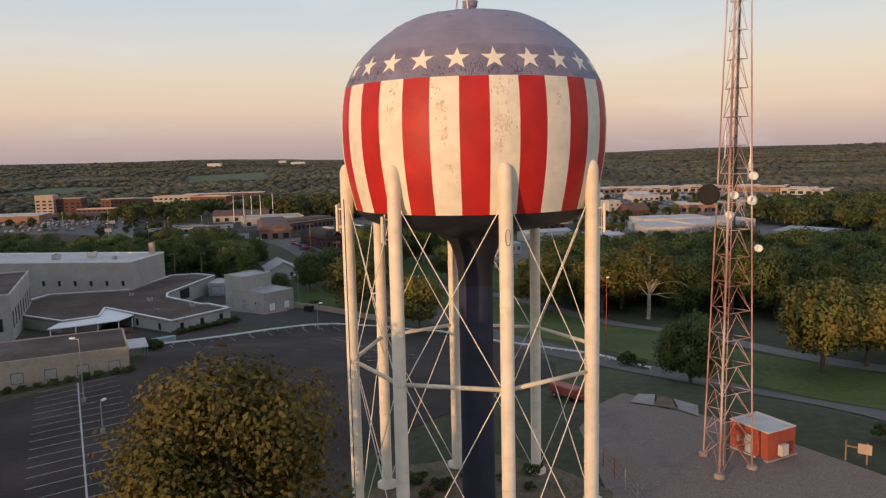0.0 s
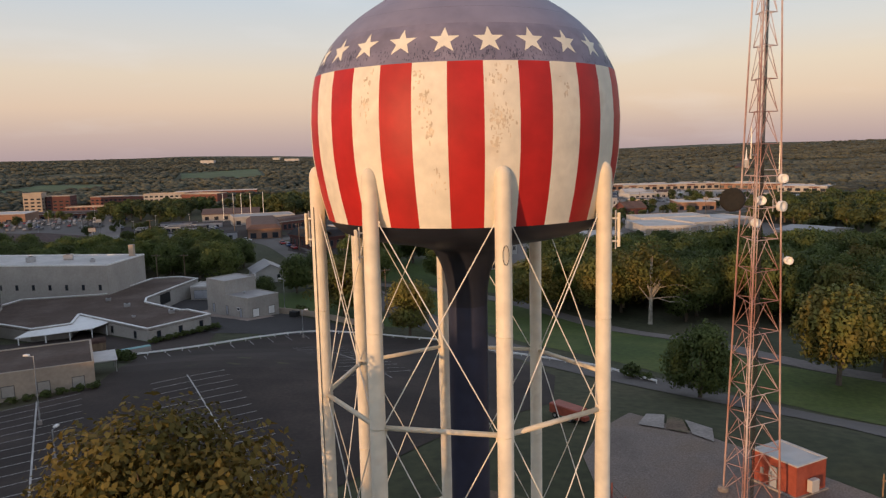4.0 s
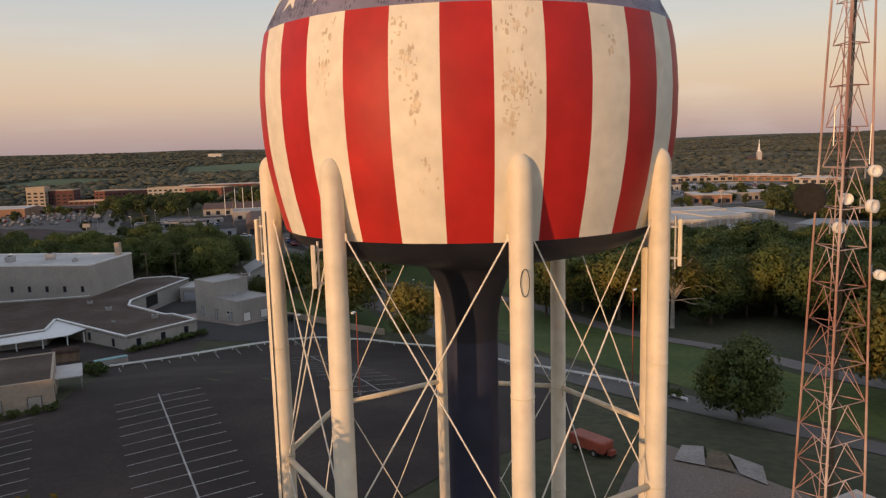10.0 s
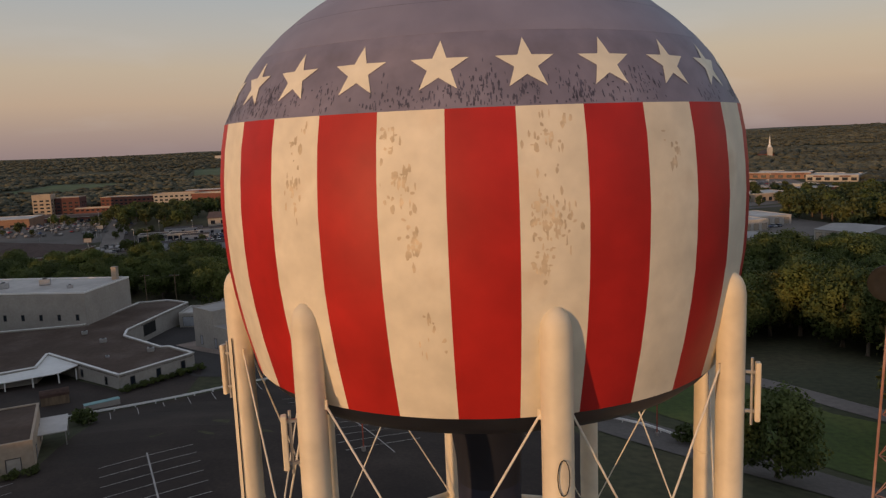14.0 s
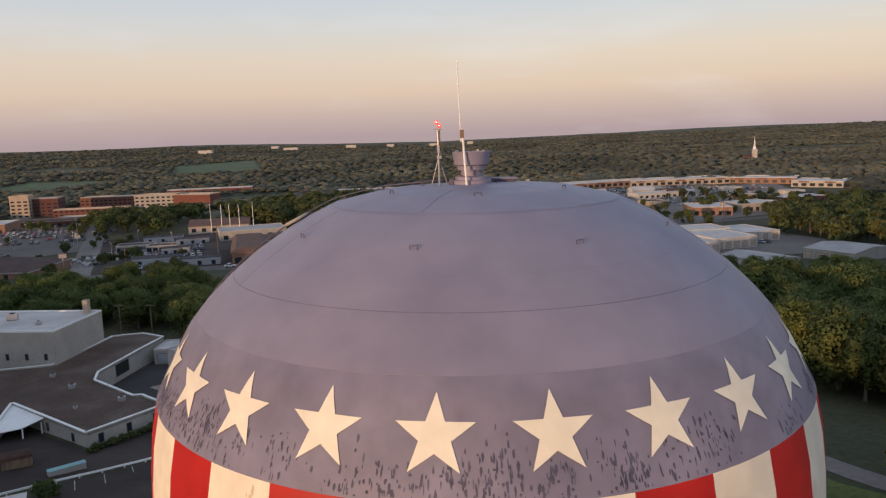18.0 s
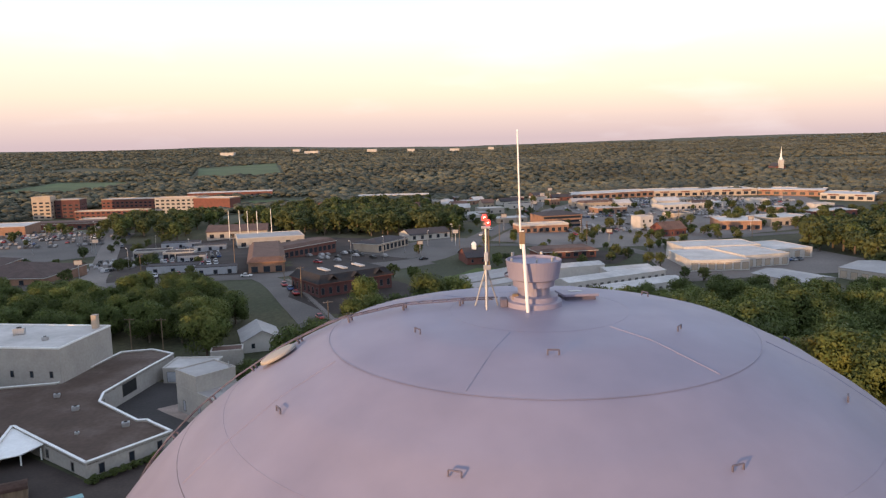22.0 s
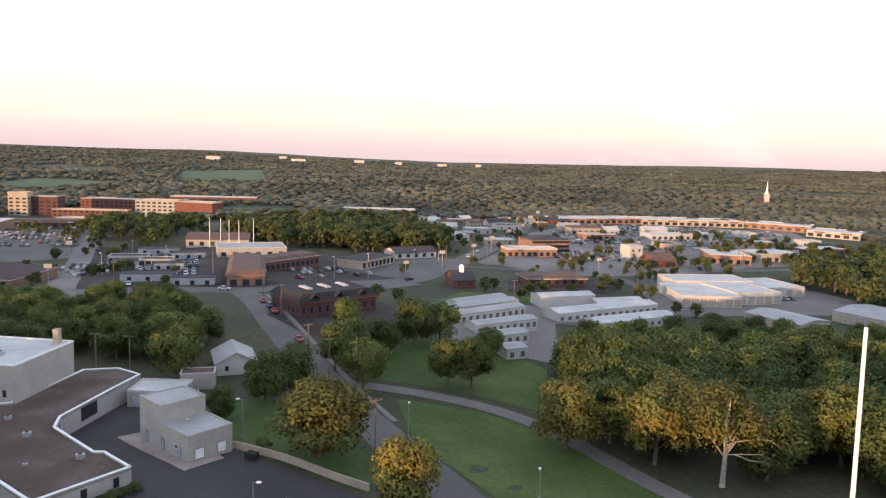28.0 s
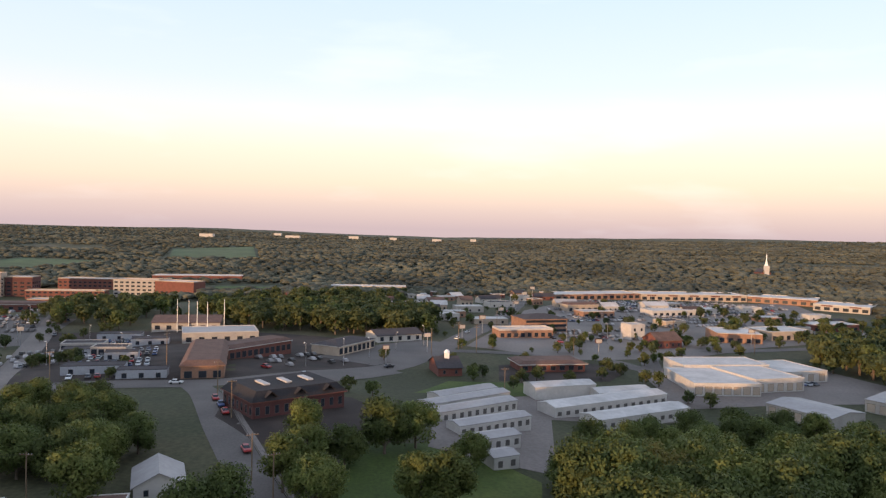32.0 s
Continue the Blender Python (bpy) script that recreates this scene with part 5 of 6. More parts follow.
# buildings by the main street, small and far
rng = random.Random(11)
for xx, yy in ((-40, 455), (-25, 480), (0, 500), (-62, 520), (10, 535), (-10, 560), (-45, 575), (30, 610), (-90, 560), (20, 470), (-5, 620), (60, 640), (72, 605), (-120, 590), (44, 680), (-30, 650), (105, 600), (205, 600), (70, 735), (25, 745), (-22, 520), (-8, 545), (-34, 545), (-52, 600), (-20, 600), (14, 585), (36, 575), (-2, 480), (-30, 505), (8, 640), (-70, 560), (80, 660), (88, 590), (120, 570), (178, 560), (160, 600), (232, 560), (190, 640), (250, 630), (285, 590), (140, 480), (206, 470), (262, 520), (-78, 640), (-100, 690), (-10, 700)):
    block("small_shop", rng.choice(("small white shop with grey roof", "small tan shop with pale roof", "small brick shop with brown roof")), "shop", xx, yy, rng.uniform(5, 30), rng.uniform(9, 22), rng.uniform(8, 13), rng.uniform(3.0, 4.6), rng.choice(("wall_white", "wall_tan", "brick", "wall_pale", "brick_tan")), rng.choice(("roof_white", "roof_grey", "roof_rust", "roof_dark", "roof_umber")), rng.choice(("flat", "gable", "flat")), [("F", 3, 0.6, 1.4, 1.5)], group="small shops", base=3)
# hospital and commerce on the west side
def tall(name, label, xx, yy, rr, ww, dd, hh, wl, fl, band="glass"):
    rows = [("F", max(3, int(ww / 5)), 1.0 + 3.6 * k, ww / max(3, int(ww / 5)) * 0.6, 1.7, band) for k in range(fl)]
    rows += [("R", max(2, int(dd / 5)), 1.0 + 3.6 * k, 2.4, 1.7, band) for k in range(fl)]
    return block(name, label, "hospital" if "hospital" in name else "building", xx, yy, rr, ww, dd, hh, wl, "roof_white", "flat", rows, base=4, trim="wall_tan", parapet=0.8)


tall("hospital_tower", "five-storey cream hospital block lit by sun", -434, 706, 8, 18, 14, 22.0, "wall_tan", 5)
tall("hospital_tower", "grey four-storey hospital block", -416, 716, 8, 24, 20, 18.0, "brick_dark", 4)
tall("hospital_wing", "four-storey office block with white window bands", -316, 722, 4, 42, 18, 15.0, "wall_pale", 4)
tall("hospital_wing", "windowless brick-red hospital block", -277, 724, -14, 42, 20, 12.0, "brick", 1)
tall("hospital_wing", "long low brick wing with ribbon windows", -388, 700, 8, 70, 14, 7.0, "brick", 2)
tall("hospital_wing", "long low brick wing behind the hospital", -400, 780, 4, 110, 20, 9.0, "brick", 2)
tall("hospital_wing", "low red-brick clinic with flat roof", -352, 640, 10, 60, 16, 5.0, "brick", 1)
tall("hospital_wing", "low red-brick clinic with flat roof", -420, 590, 12, 70, 18, 5.0, "brick", 1)
block("west_store", "big store with orange wall and white roof", "shop", -345, 455, 12, 50, 30, 6.5, "brick_tan", "roof_white", "flat", [("F", 7, 0.5, 3.4, 2.4)], base=3)
block("west_shops", "long brick shopping row", "shop", -330, 520, 10, 84, 16, 4.5, "brick", "roof_rust", "mansard", [("F", 14, 0.4, 3.0, 2.4)], rise=1.2, base=3)
block("west_shops", "long low shops with red fascia", "shop", -335, 862, 12, 100, 24, 6, "brick", "roof_white", "flat", [("F", 14, 0.5, 4.0, 2.6)], base=4)
block("west_shops", "long pale shops among trees", "shop", -120, 800, 4, 80, 20, 6, "wall_tan", "roof_white", "flat", [("F", 10, 0.5, 4.0, 2.6)], base=4)
ch = thing("church", pose(470, 1094, h(470, 1094)), "white church with tall pointed steeple among woods", "church")
part("wall", boxed(-7, 7, 0, 26, -2, 6), "brick", ch)
g = part("roof", gable(bmesh.new(), 26, 14, 6, 5), "roof_dark", ch)
g.matrix_local = pose(0, 13, 0, 0, 0, 90)
part("steeple_base", boxed(-3, 3, -4, 2, 0, 16), "wall_white", ch)
part("spire", turned([(2.9, 16), (1.6, 20), (0, 36)], seg=8), "trim", ch)
# bright far plants on the horizon
for xx, yy, ww in ((-640, 2950, 160), (-420, 3200, 120), (-250, 3300, 90), (-60, 3350, 120), (120, 3500, 70), (-900, 2700, 140), (-780, 3350, 90)):
    block("far_plant", "white far factory roof on the horizon", "factory", xx, yy, 3, ww * 0.35, 30, 4, "wall_white", "roof_white", "flat", group="far factories", base=20, z=h(xx + ww / 2, yy + 30) + 9)

# equipment hut, mast, trailer, sign
hut = block("equipment_hut", "red-brown equipment hut with white flat roof", "hut", 26.2, 13.4, -62.5, 4.6, 3.9, 2.75, "red_paint", "roof_white", "flat", [("F", 1, 0.0, 0.9, 2.05, "door")], z=0.05, parapet=0.12)
part("air_unit", boxed(4.75, 5.25, 1.2, 2.2, 0.4, 1.5, 0.03), "wall_white", hut, "white wall-mounted air unit")
for yy in (0.8, 2.6):
    part("meter_box", boxed(0.6 + yy * 0.5, 0.9 + yy * 0.5, -0.15, -0.002, 0.9, 1.5, 0.01), "steel", hut)
part("plinth", boxed(-0.2, 4.8, -0.2, 4.1, -0.6, 0.06), "concrete", hut)

MX, MY, MT = 23.9, 8.55, 66.0
feet = [Vector((22.54, 6.2, 0)), Vector((26.3, 8.0, 0)), Vector((22.86, 11.4, 0))]
mast = thing("lattice_mast", pose(MX, MY, 0), "tall weathered red and white triangular lattice radio mast", "radio mast")


def mast_at(k, z):
    f = feet[k % 3] - Vector((MX, MY, 0))
    return f * max(0.17, 1 - z / 62.0) + Vector((0, 0, z))


for k in range(3):
    part("mast_leg", tubed(mast_at(k, 0.1), mast_at(k, MT), 0.085, 8, 0.055), "mast", mast)
    bs = part("footing", turned([(0, 0.35), (0.35, 0.33), (0.5, 0.2), (0.5, -0.5)], seg=14), "concrete", mast)
    bs.location = mast_at(k, 0)
nb = 26
zs = [MT * (i / nb) for i in range(nb + 1)]
for i in range(nb):
    za, zb = zs[i], zs[i + 1]
    for k in range(3):
        if i:
            part("horizontal", tubed(mast_at(k, za), mast_at(k + 1, za), 0.034, 5), "mast", mast)
        mid = (mast_at(k, zb) + mast_at(k + 1, zb)) / 2
        part("diagonal", tubed(mast_at(k, za), mid, 0.03, 5), "mast", mast)
        part("diagonal", tubed(mast_at(k + 1, za), mid, 0.03, 5), "mast", mast)
for off in (-0.22, 0.22):
    part("ladder_rail", tubed((off - 0.3, 0.1, 0), (off * 0.8, 0.0, MT), 0.04, 5), "mast", mast)
for i in range(110):
    z = 0.5 + i * 0.59
    k = 1 - z / MT
    part("ladder_rung", tubed((-0.22 - 0.3 * k, 0.1 * k, z), (0.22 - 0.3 * k, 0.1 * k, z), 0.022, 4), "mast", mast)
for j in range(4):
    part("cable_run", tubed((0.25 + 0.09 * j, 0.3, 0), (0.05 + 0.06 * j, 0.1, MT * 0.85), 0.03, 5), "rubber", mast)


def dish(dx, z, r, face, label="white round microwave dish on the lattice mast", mt="trim"):
    d = thing("microwave_dish", pose(MX + dx, MY - 0.6, z, 90, 0, face), label, "dish antenna", "dishes on the mast")
    part("reflector", turned([(0, 0.05), (r * 0.6, 0.12), (r, 0.3), (r, -0.12), (r * 0.9, -0.16), (0, -0.16)], seg=28), mt, d, "", True)
    part("mount", tubed((0, 0, -0.16), (0, 0, -0.75), 0.07, 8), "steel", d)
    part("mount_pole", tubed((0, -0.5, -0.75), (0, 0.5, -0.75), 0.05, 8), "steel", d)


dish(2.25, 21.1, 0.32, 5)
dish(-0.1, 26.0, 0.36, -10)
dish(-0.5, 24.2, 0.36, 10)
dish(1.55, 27.7, 0.36, 10)
dish(1.5, 25.5, 0.42, 25)
dish(-2.35, 26.1, 0.95, -35, "large dark mesh-covered dish on the lattice mast", "rubber")
for j, (dx, z) in enumerate(((1.4, 29.0), (-0.9, 30.2), (1.7, 44.5), (2.0, 46.5))):
    a = thing("mast_antenna", pose(MX + dx, MY - 0.3, z), "slim rod antenna on a mast side arm", "antenna", "rod antennas on the mast")
    part("rod", tubed((0, 0, -0.9), (0, 0, 1.6), 0.045, 6), "steel", a)
    part("arm", tubed((-dx * 0.8, 0.2, -0.6), (0, 0, -0.6), 0.04, 6), "steel", a)

tr = thing("red_trailer", pose(12.6, 32.6, h(12.6, 32.6) + 0.02, 0, 0, -50), "faded red enclosed trailer parked on grass", "trailer")
part("body", boxed(-2.2, 2.2, -0.9, 0.9, 0.5, 1.7, 0.12), "red_paint", tr)
part("chassis", boxed(-2.1, 2.9, -0.45, 0.45, 0.36, 0.497), "rubber", tr)
part("drawbar_box", boxed(2.3, 2.9, -0.4, 0.4, 0.5, 1.0, 0.05), "red_paint", tr)
for px, py in ((-1.2, -0.85), (-1.2, 0.85), (1.1, -0.85), (1.1, 0.85)):
    wh = part("wheel", tubed((px, py - 0.12, 0.38), (px, py + 0.12, 0.38), 0.38, 18), "rubber", tr)
    part("rim", tubed((px, py - 0.13, 0.38), (px, py + 0.13, 0.38), 0.19, 12), "steel", wh)
sg = thing("yard_sign", pose(36.7, 9.0, 0.0, 0, 0, -35), "small pale board on two wooden posts", "sign")
for px in (-0.9, 0.9):
    part("post", boxed(px - 0.07, px + 0.07, -0.07, 0.07, -0.3, 2.0, 0.01), "wood", sg)
part("board", boxed(0.1, 1.3, -0.12, -0.075, 0.9, 1.9, 0.01), "wall_tan", sg)
part("crossbar", boxed(-1.0, 1.0, 0.072, 0.12, 1.3, 1.45), "wood", sg)
fn = thing("yard_fence", pose(0, 0, 0), "sagging wire fence on rusty posts by the tower", "fence")
fpts = [(12.4, 9.2), (12.9, 6.6), (13.3, 4.0), (13.6, 1.0), (13.8, -2.5)]
for x, y in fpts:
    part("post", tubed((x, y, -0.3), (x, y, 1.9), 0.06, 8), "red_paint" if y > 6 else "steel", fn)
for (x0, y0), (x1, y1) in zip(fpts, fpts[1:]):
    for z in (0.5, 1.1, 1.7):
        part("wire", tubed((x0, y0, z), (x1, y1, z), 0.015, 4), "rubber", fn)


CAR_PAINT = [("white", (0.62, 0.62, 0.62)), ("silver", (0.36, 0.37, 0.39)), ("black", (0.02, 0.02, 0.025)), ("red", (0.30, 0.02, 0.02)), ("blue", (0.03, 0.06, 0.17)), ("grey", (0.12, 0.12, 0.13))]
for nm, col in CAR_PAINT:
    M["car_" + nm] = mat("car_paint_" + nm, col, 0.3, 0.04, 2, 0.5, 0.04, 0.0)


# lamps and poles
def lot_lamp(x, y, hh, arm, label):
    l = thing("lot_lamp", pose(x, y, h(x, y), 0, 0, arm), label, "street lamp", "lot lamps")
    part("base", tubed((0, 0, -0.2), (0, 0, 0.6), 0.26, 14), "concrete", l)
    part("pole", tubed((0, 0, 0.6), (0, 0, hh), 0.085, 10, 0.06), "red_paint" if hh > 10.8 and y < 70 else "steel", l)
    part("arm", tubed((0, 0, hh - 0.1), (0.7, 0, hh + 0.05), 0.04, 6), "steel", l)
    part("head", boxed(0.45, 1.15, -0.2, 0.2, hh - 0.02, hh + 0.2, 0.06), "trim", l)
    return l


lot_lamp(-49.6, 32.4, 8.4, 180, "slim grey parking lot lamp on a concrete base")
lot_lamp(-29.6, 90.0, 5.6, 0, "slim grey parking lot lamp on a concrete base")
lot_lamp(-13.2, 51.7, 10.9, 250, "slim rusty red lamp pole on the lot")
lot_lamp(24.0, 61.8, 14.2, 60, "tall rusty lamp pole beside the street")
lot_lamp(-41.6, 20.6, 3.6, 90, "short pale lot lamp by the stalls")
lot_lamp(-39.8, 120.9, 7.5, 200, "slim grey lamp on the grass bank")
lot_lamp(-11.8, 113.4, 5.0, 90, "slim lamp by the park street")
lot_lamp(12.4, 106.5, 5.0, 90, "slim lamp on the park lawn")
lot_lamp(-10.1, 127.9, 7.0, 90, "slim lamp on the park lawn")


rng = random.Random(41)
for x, y in ((-205, 375), (-222, 395), (-236, 372), (-250, 410), (-230, 430), (60, 372), (84, 392), (120, 430), (150, 470), (100, 480), (170, 520), (200, 560), (140, 590), (170, 620), (210, 640), (250, 660), (280, 640), (300, 690), (130, 640), (230, 600), (-38, 310), (-30, 330), (-52, 305), (-8, 365), (-20, 350), (-150, 300), (-130, 320), (-165, 365)):
    lot_lamp(x, y, rng.uniform(8, 11), rng.uniform(0, 360), "tall slim parking lot lamp in the town")


def pole_sign(x, y, hh, w, rot, mt):
    s = thing("pole_sign", pose(x, y, h(x, y), 0, 0, rot), "blank lit shop sign box on a steel pole", "sign", "shop signs")
    part("pole", tubed((0, 0, -0.2), (0, 0, hh), 0.14, 8), "steel", s)
    part("sign_box", boxed(-w / 2, w / 2, -0.2, 0.2, hh - 0.2, hh + w * 0.55, 0.04), mt, s)
    part("sign_face", boxed(-w / 2 + 0.12, w / 2 - 0.12, -0.23, -0.203, hh - 0.08, hh + w * 0.55 - 0.12), "wall_pale", s)


for x, y, hh, w, r, mtl in ((-22, 318, 6, 2.6, 20, "brick"), (-6, 348, 7, 3, 10, "car_blue"), (10, 372, 8, 3, 20, "brick"), (22, 418, 8, 3.4, 15, "brick"), (36, 470, 9, 3.4, 15, "door"), (50, 520, 9, 3.4, 15, "brick"), (62, 580, 10, 4, 15, "car_blue"), (74, 630, 11, 4, 15, "brick"), (-152, 262, 7, 3, 20, "brick"), (-196, 362, 8, 3, 20, "door"), (70, 346, 7, 3, 10, "brick"), (160, 400, 7, 3, 0, "brick")):
    pole_sign(x, y, hh, w, r, mtl)


def utility_pole(x, y, hh, rot, arms=1):
    u = thing("utility_pole", pose(x, y, h(x, y), 0, 0, rot), "weathered wooden utility pole with crossarm", "utility pole", "utility poles")
    part("pole", tubed((0, 0, -0.3), (0, 0, hh), 0.16, 8, 0.11), "wood", u)
    for k in range(arms):
        arm = part("crossarm", boxed(-1.3, 1.3, -0.17, -0.112, hh - 0.5 - k, hh - 0.36 - k), "wood", u)
        for px in (-1.1, -0.5, 0.5, 1.1):
            part("insulator", turned([(0.05, 0), (0.07, 0.05), (0.03, 0.16), (0, 0.17)], seg=8), "steel", arm).location = (px, -0.14, hh - 0.36 - k)
    return u


poles = [(-15.3, 116.5, 11.5, 40), (-84.4, 158.4, 9, 0), (-76.1, 157.5, 9, 0), (-30.5, 160, 10, 30), (-37.5, 171, 10, 30), (-53.4, 211, 10, 30), (-66, 240, 10, 30), (-94.8, 275.5, 15, 60), (-123.4, 253, 11, 20), (22.2, 268.7, 9, 20), (8, 356, 13, 20), (16, 350, 13, 20), (-4, 340, 12, 60), (60, 352, 12, 10), (30, 420, 13, 60), (46, 500, 13, 60), (118, 395, 13, 10), (150, 372, 12, 10), (-19, 126, 10, 40)]
for x, y, hh, r in poles:
    utility_pole(x, y, hh, r, 2 if hh > 12 else 1)
for a, b in ((0, 18), (1, 2), (3, 4), (4, 5), (5, 6)):
    (x0, y0, h0, _), (x1, y1, h1, _) = poles[a], poles[b]
    wires = thing("power_line", pose(0, 0, 0), "thin black overhead power lines", "power line", "power lines")
    for off in (-1.0, 1.0):
        p, q = Vector((x0 + off * 0.7, y0 + off * 0.5, h(x0, y0) + h0 - 0.3)), Vector((x1 + off * 0.7, y1 + off * 0.5, h(x1, y1) + h1 - 0.3))
        bm, pr = bmesh.new(), None
        for k in range(9):
            g = k / 8
            m = p.lerp(q, g) - Vector((0, 0, 2.4 * g * (1 - g)))
            if pr:
                tube(bm, pr, m, 0.018, 4)
            pr = m
        part("wire", bm, "rubber", wires)
for x, y in ((-128, 392), (-121, 384), (-114, 378), (-110, 392), (-136, 398)):
    s = thing("tall_pole", pose(x, y, h(x, y)), "tall pale steel pole behind the stores", "pole", "steel poles")
    part("shaft", tubed((0, 0, 0), (0, 0, 17), 0.24, 8, 0.15), "rod", s)
    part("cap", tubed((0, 0, 17), (0, 0, 17.3), 0.3, 8, 0.1), "steel", s)


# cars
def car(nm, label):
    c = thing("car", pose(0, 0, -60), label, "car", "parked cars")
    bm = bmesh.new()
    sec = [(-2.2, 0.45, 0.62), (-2.1, 0.35, 0.85), (-1.3, 0.3, 0.92), (0.9, 0.3, 0.92), (2.0, 0.35, 0.8), (2.2, 0.45, 0.62)]
    rows = [[bm.verts.new((x, yy, zz)) for yy, zz in ((-0.86, z0), (-0.86, z1 - 0.1), (-0.76, z1), (0.76, z1), (0.86, z1 - 0.1), (0.86, z0))] for x, z0, z1 in sec]
    for a, b in zip(rows, rows[1:]):
        for k in range(6):
            bm.faces.new((a[k], a[(k + 1) % 6], b[(k + 1) % 6], b[k]))
    bm.faces.new(rows[0][::-1])
    bm.faces.new(rows[-1])
    bmesh.ops.recalc_face_normals(bm, faces=bm.faces)
    part("body", bm, "car_" + nm, c)
    bm = bmesh.new()
    lo = [bm.verts.new(p) for p in ((-1.6, -0.74, 0.9), (1.0, -0.74, 0.9), (1.0, 0.74, 0.9), (-1.6, 0.74, 0.9))]
    hi = [bm.verts.new(p) for p in ((-1.1, -0.6, 1.38), (0.25, -0.6, 1.38), (0.25, 0.6, 1.38), (-1.1, 0.6, 1.38))]
    for k in range(4):
        bm.faces.new((lo[k], lo[(k + 1) % 4], hi[(k + 1) % 4], hi[k]))
    part("glasshouse", bm, "glass", c)
    part("roof", boxed(-1.14, 0.29, -0.63, 0.63, 1.38, 1.44, 0.02), "car_" + nm, c)
    for px in (-1.35, 1.35):
        for py in (-0.8, 0.8):
            part("wheel", tubed((px, py - 0.1, 0.32), (px, py + 0.1, 0.32), 0.32, 10), "rubber", c)
    return c


car_protos = [car(nm, "%s car parked on a paved lot" % nm) for nm, _ in CAR_PAINT]
rng = random.Random(5)
spots = []


def car_rows(x, y, rot, n, rows, gap, rowgap, fill):
    c, s = cos(radians(rot)), sin(radians(rot))
    for j in range(rows):
        for k in range(n):
            if rng.random() < fill:
                a, b = k * gap, j * rowgap
                spots.append((x + a * c - b * s, y + a * s + b * c, rot + 90 + rng.choice((0, 180)) + rng.uniform(-3, 3)))


car_rows(-122, 262, 20, 9, 4, 2.9, 9.5, 0.85)
car_rows(-136, 306, 20, 9, 3, 2.9, 9.5, 0.8)
car_rows(-162, 362, 18, 9, 2, 2.9, 9, 0.8)
car_rows(-275, 400, 15, 22, 4, 3.0, 16, 0.35)
car_rows(80, 500, 20, 18, 2, 3.0, 18, 0.5)
car_rows(120, 590, 18, 28, 4, 3.2, 20, 0.5)
car_rows(215, 600, 8, 24, 4, 3.2, 20, 0.45)
car_rows(-150, 352, 18, 7, 3, 2.9, 9, 0.8)
car_rows(-300, 560, 12, 16, 2, 3.0, 16, 0.4)
car_rows(-300, 600, 12, 16, 1, 3.0, 16, 0.4)
car_rows(128, 296, 17, 6, 1, 3.0, 9, 0.7)
car_rows(-66, 290, 56, 8, 2, 3.0, 12, 0.25)
car_rows(186, 445, 15, 10, 2, 3.0, 14, 0.7)
car_rows(60, 390, 15, 12, 2, 3.0, 16, 0.4)
for x, y, r in ((-56.2, 215, -66), (-59.8, 223, -66), (-43, 187, -64), (-50, 162, 30), (-46, 165, 40), (-63.8, 231, -66), (-20, 309, 40), (8, 390, 75), (30, 470, 75), (14, 418, 75), (36, 505, 75), (46, 548, 75), (-48, 283, 45), (-85, 258, 5), (-160, 300, -68), (-196, 392, -68), (-214, 440, -68), (60, 610, 72), (68, 660, 72), (122, 256, 20), (150, 266, -50), (156, 268, -50)):
    spots.append((x, y, r))
for x, y, r in spots[:380]:
    copy_thing(rng.choice(car_protos), pose(x, y, h(x, y) + 0.17, 0, 0, r))
for c in car_protos:
    for o in (*c.children_recursive, c):
        bpy.data.objects.remove(o)


# far cars on the town lots, too small to pick apart
M["far_car"] = mat("far_car_paint", (0.20, 0.19, 0.19), 0.35, 0.04, 2, 0.5, 0.04, 0.0, island=0.95)


def far_cars():
    g = random.Random(61)
    bm = bmesh.new()
    lots = ((110, 470, 18, 30, 7, 17), (150, 560, 14, 44, 6, 17), (130, 620, 18, 50, 4, 16), (-300, 380, 15, 30, 5, 15), (-172, 300, 20, 12, 6, 9), (70, 400, 16, 20, 4, 14), (-60, 300, 40, 10, 3, 10), (200, 650, 6, 34, 3, 14), (-330, 470, 12, 30, 3, 15), (-20, 440, 70, 40, 2, 7))
    for x, y, rot, n, rows, gap in lots:
        c, s = cos(radians(rot)), sin(radians(rot))
        for j in range(rows):
            for k in range(n):
                if g.random() < 0.55:
                    px, py = x + k * 3.1 * c - j * gap * s, y + k * 3.1 * s + j * gap * c
                    m = pose(px, py, h(px, py) + 0.25, 0, 0, rot + 90 + g.uniform(-3, 3))
                    sec = [(-2.1, 0.3), (-2.0, 0.9), (-1.5, 0.95), (-1.0, 1.4), (0.4, 1.4), (1.0, 0.95), (2.0, 0.8), (2.1, 0.3)]
                    L, R = ([bm.verts.new(m @ Vector((a, w, b))) for a, b in sec] for w in (-0.85, 0.85))
                    bm.faces.new(L)
                    bm.faces.new(R[::-1])
                    for i in range(7):
                        bm.faces.new((L[i + 1], L[i], R[i], R[i + 1]))
    tagged(part("far_parked_cars", bm, "far_car", None), "many far cars parked on the town lots", "car", kind="stuff")


far_cars()


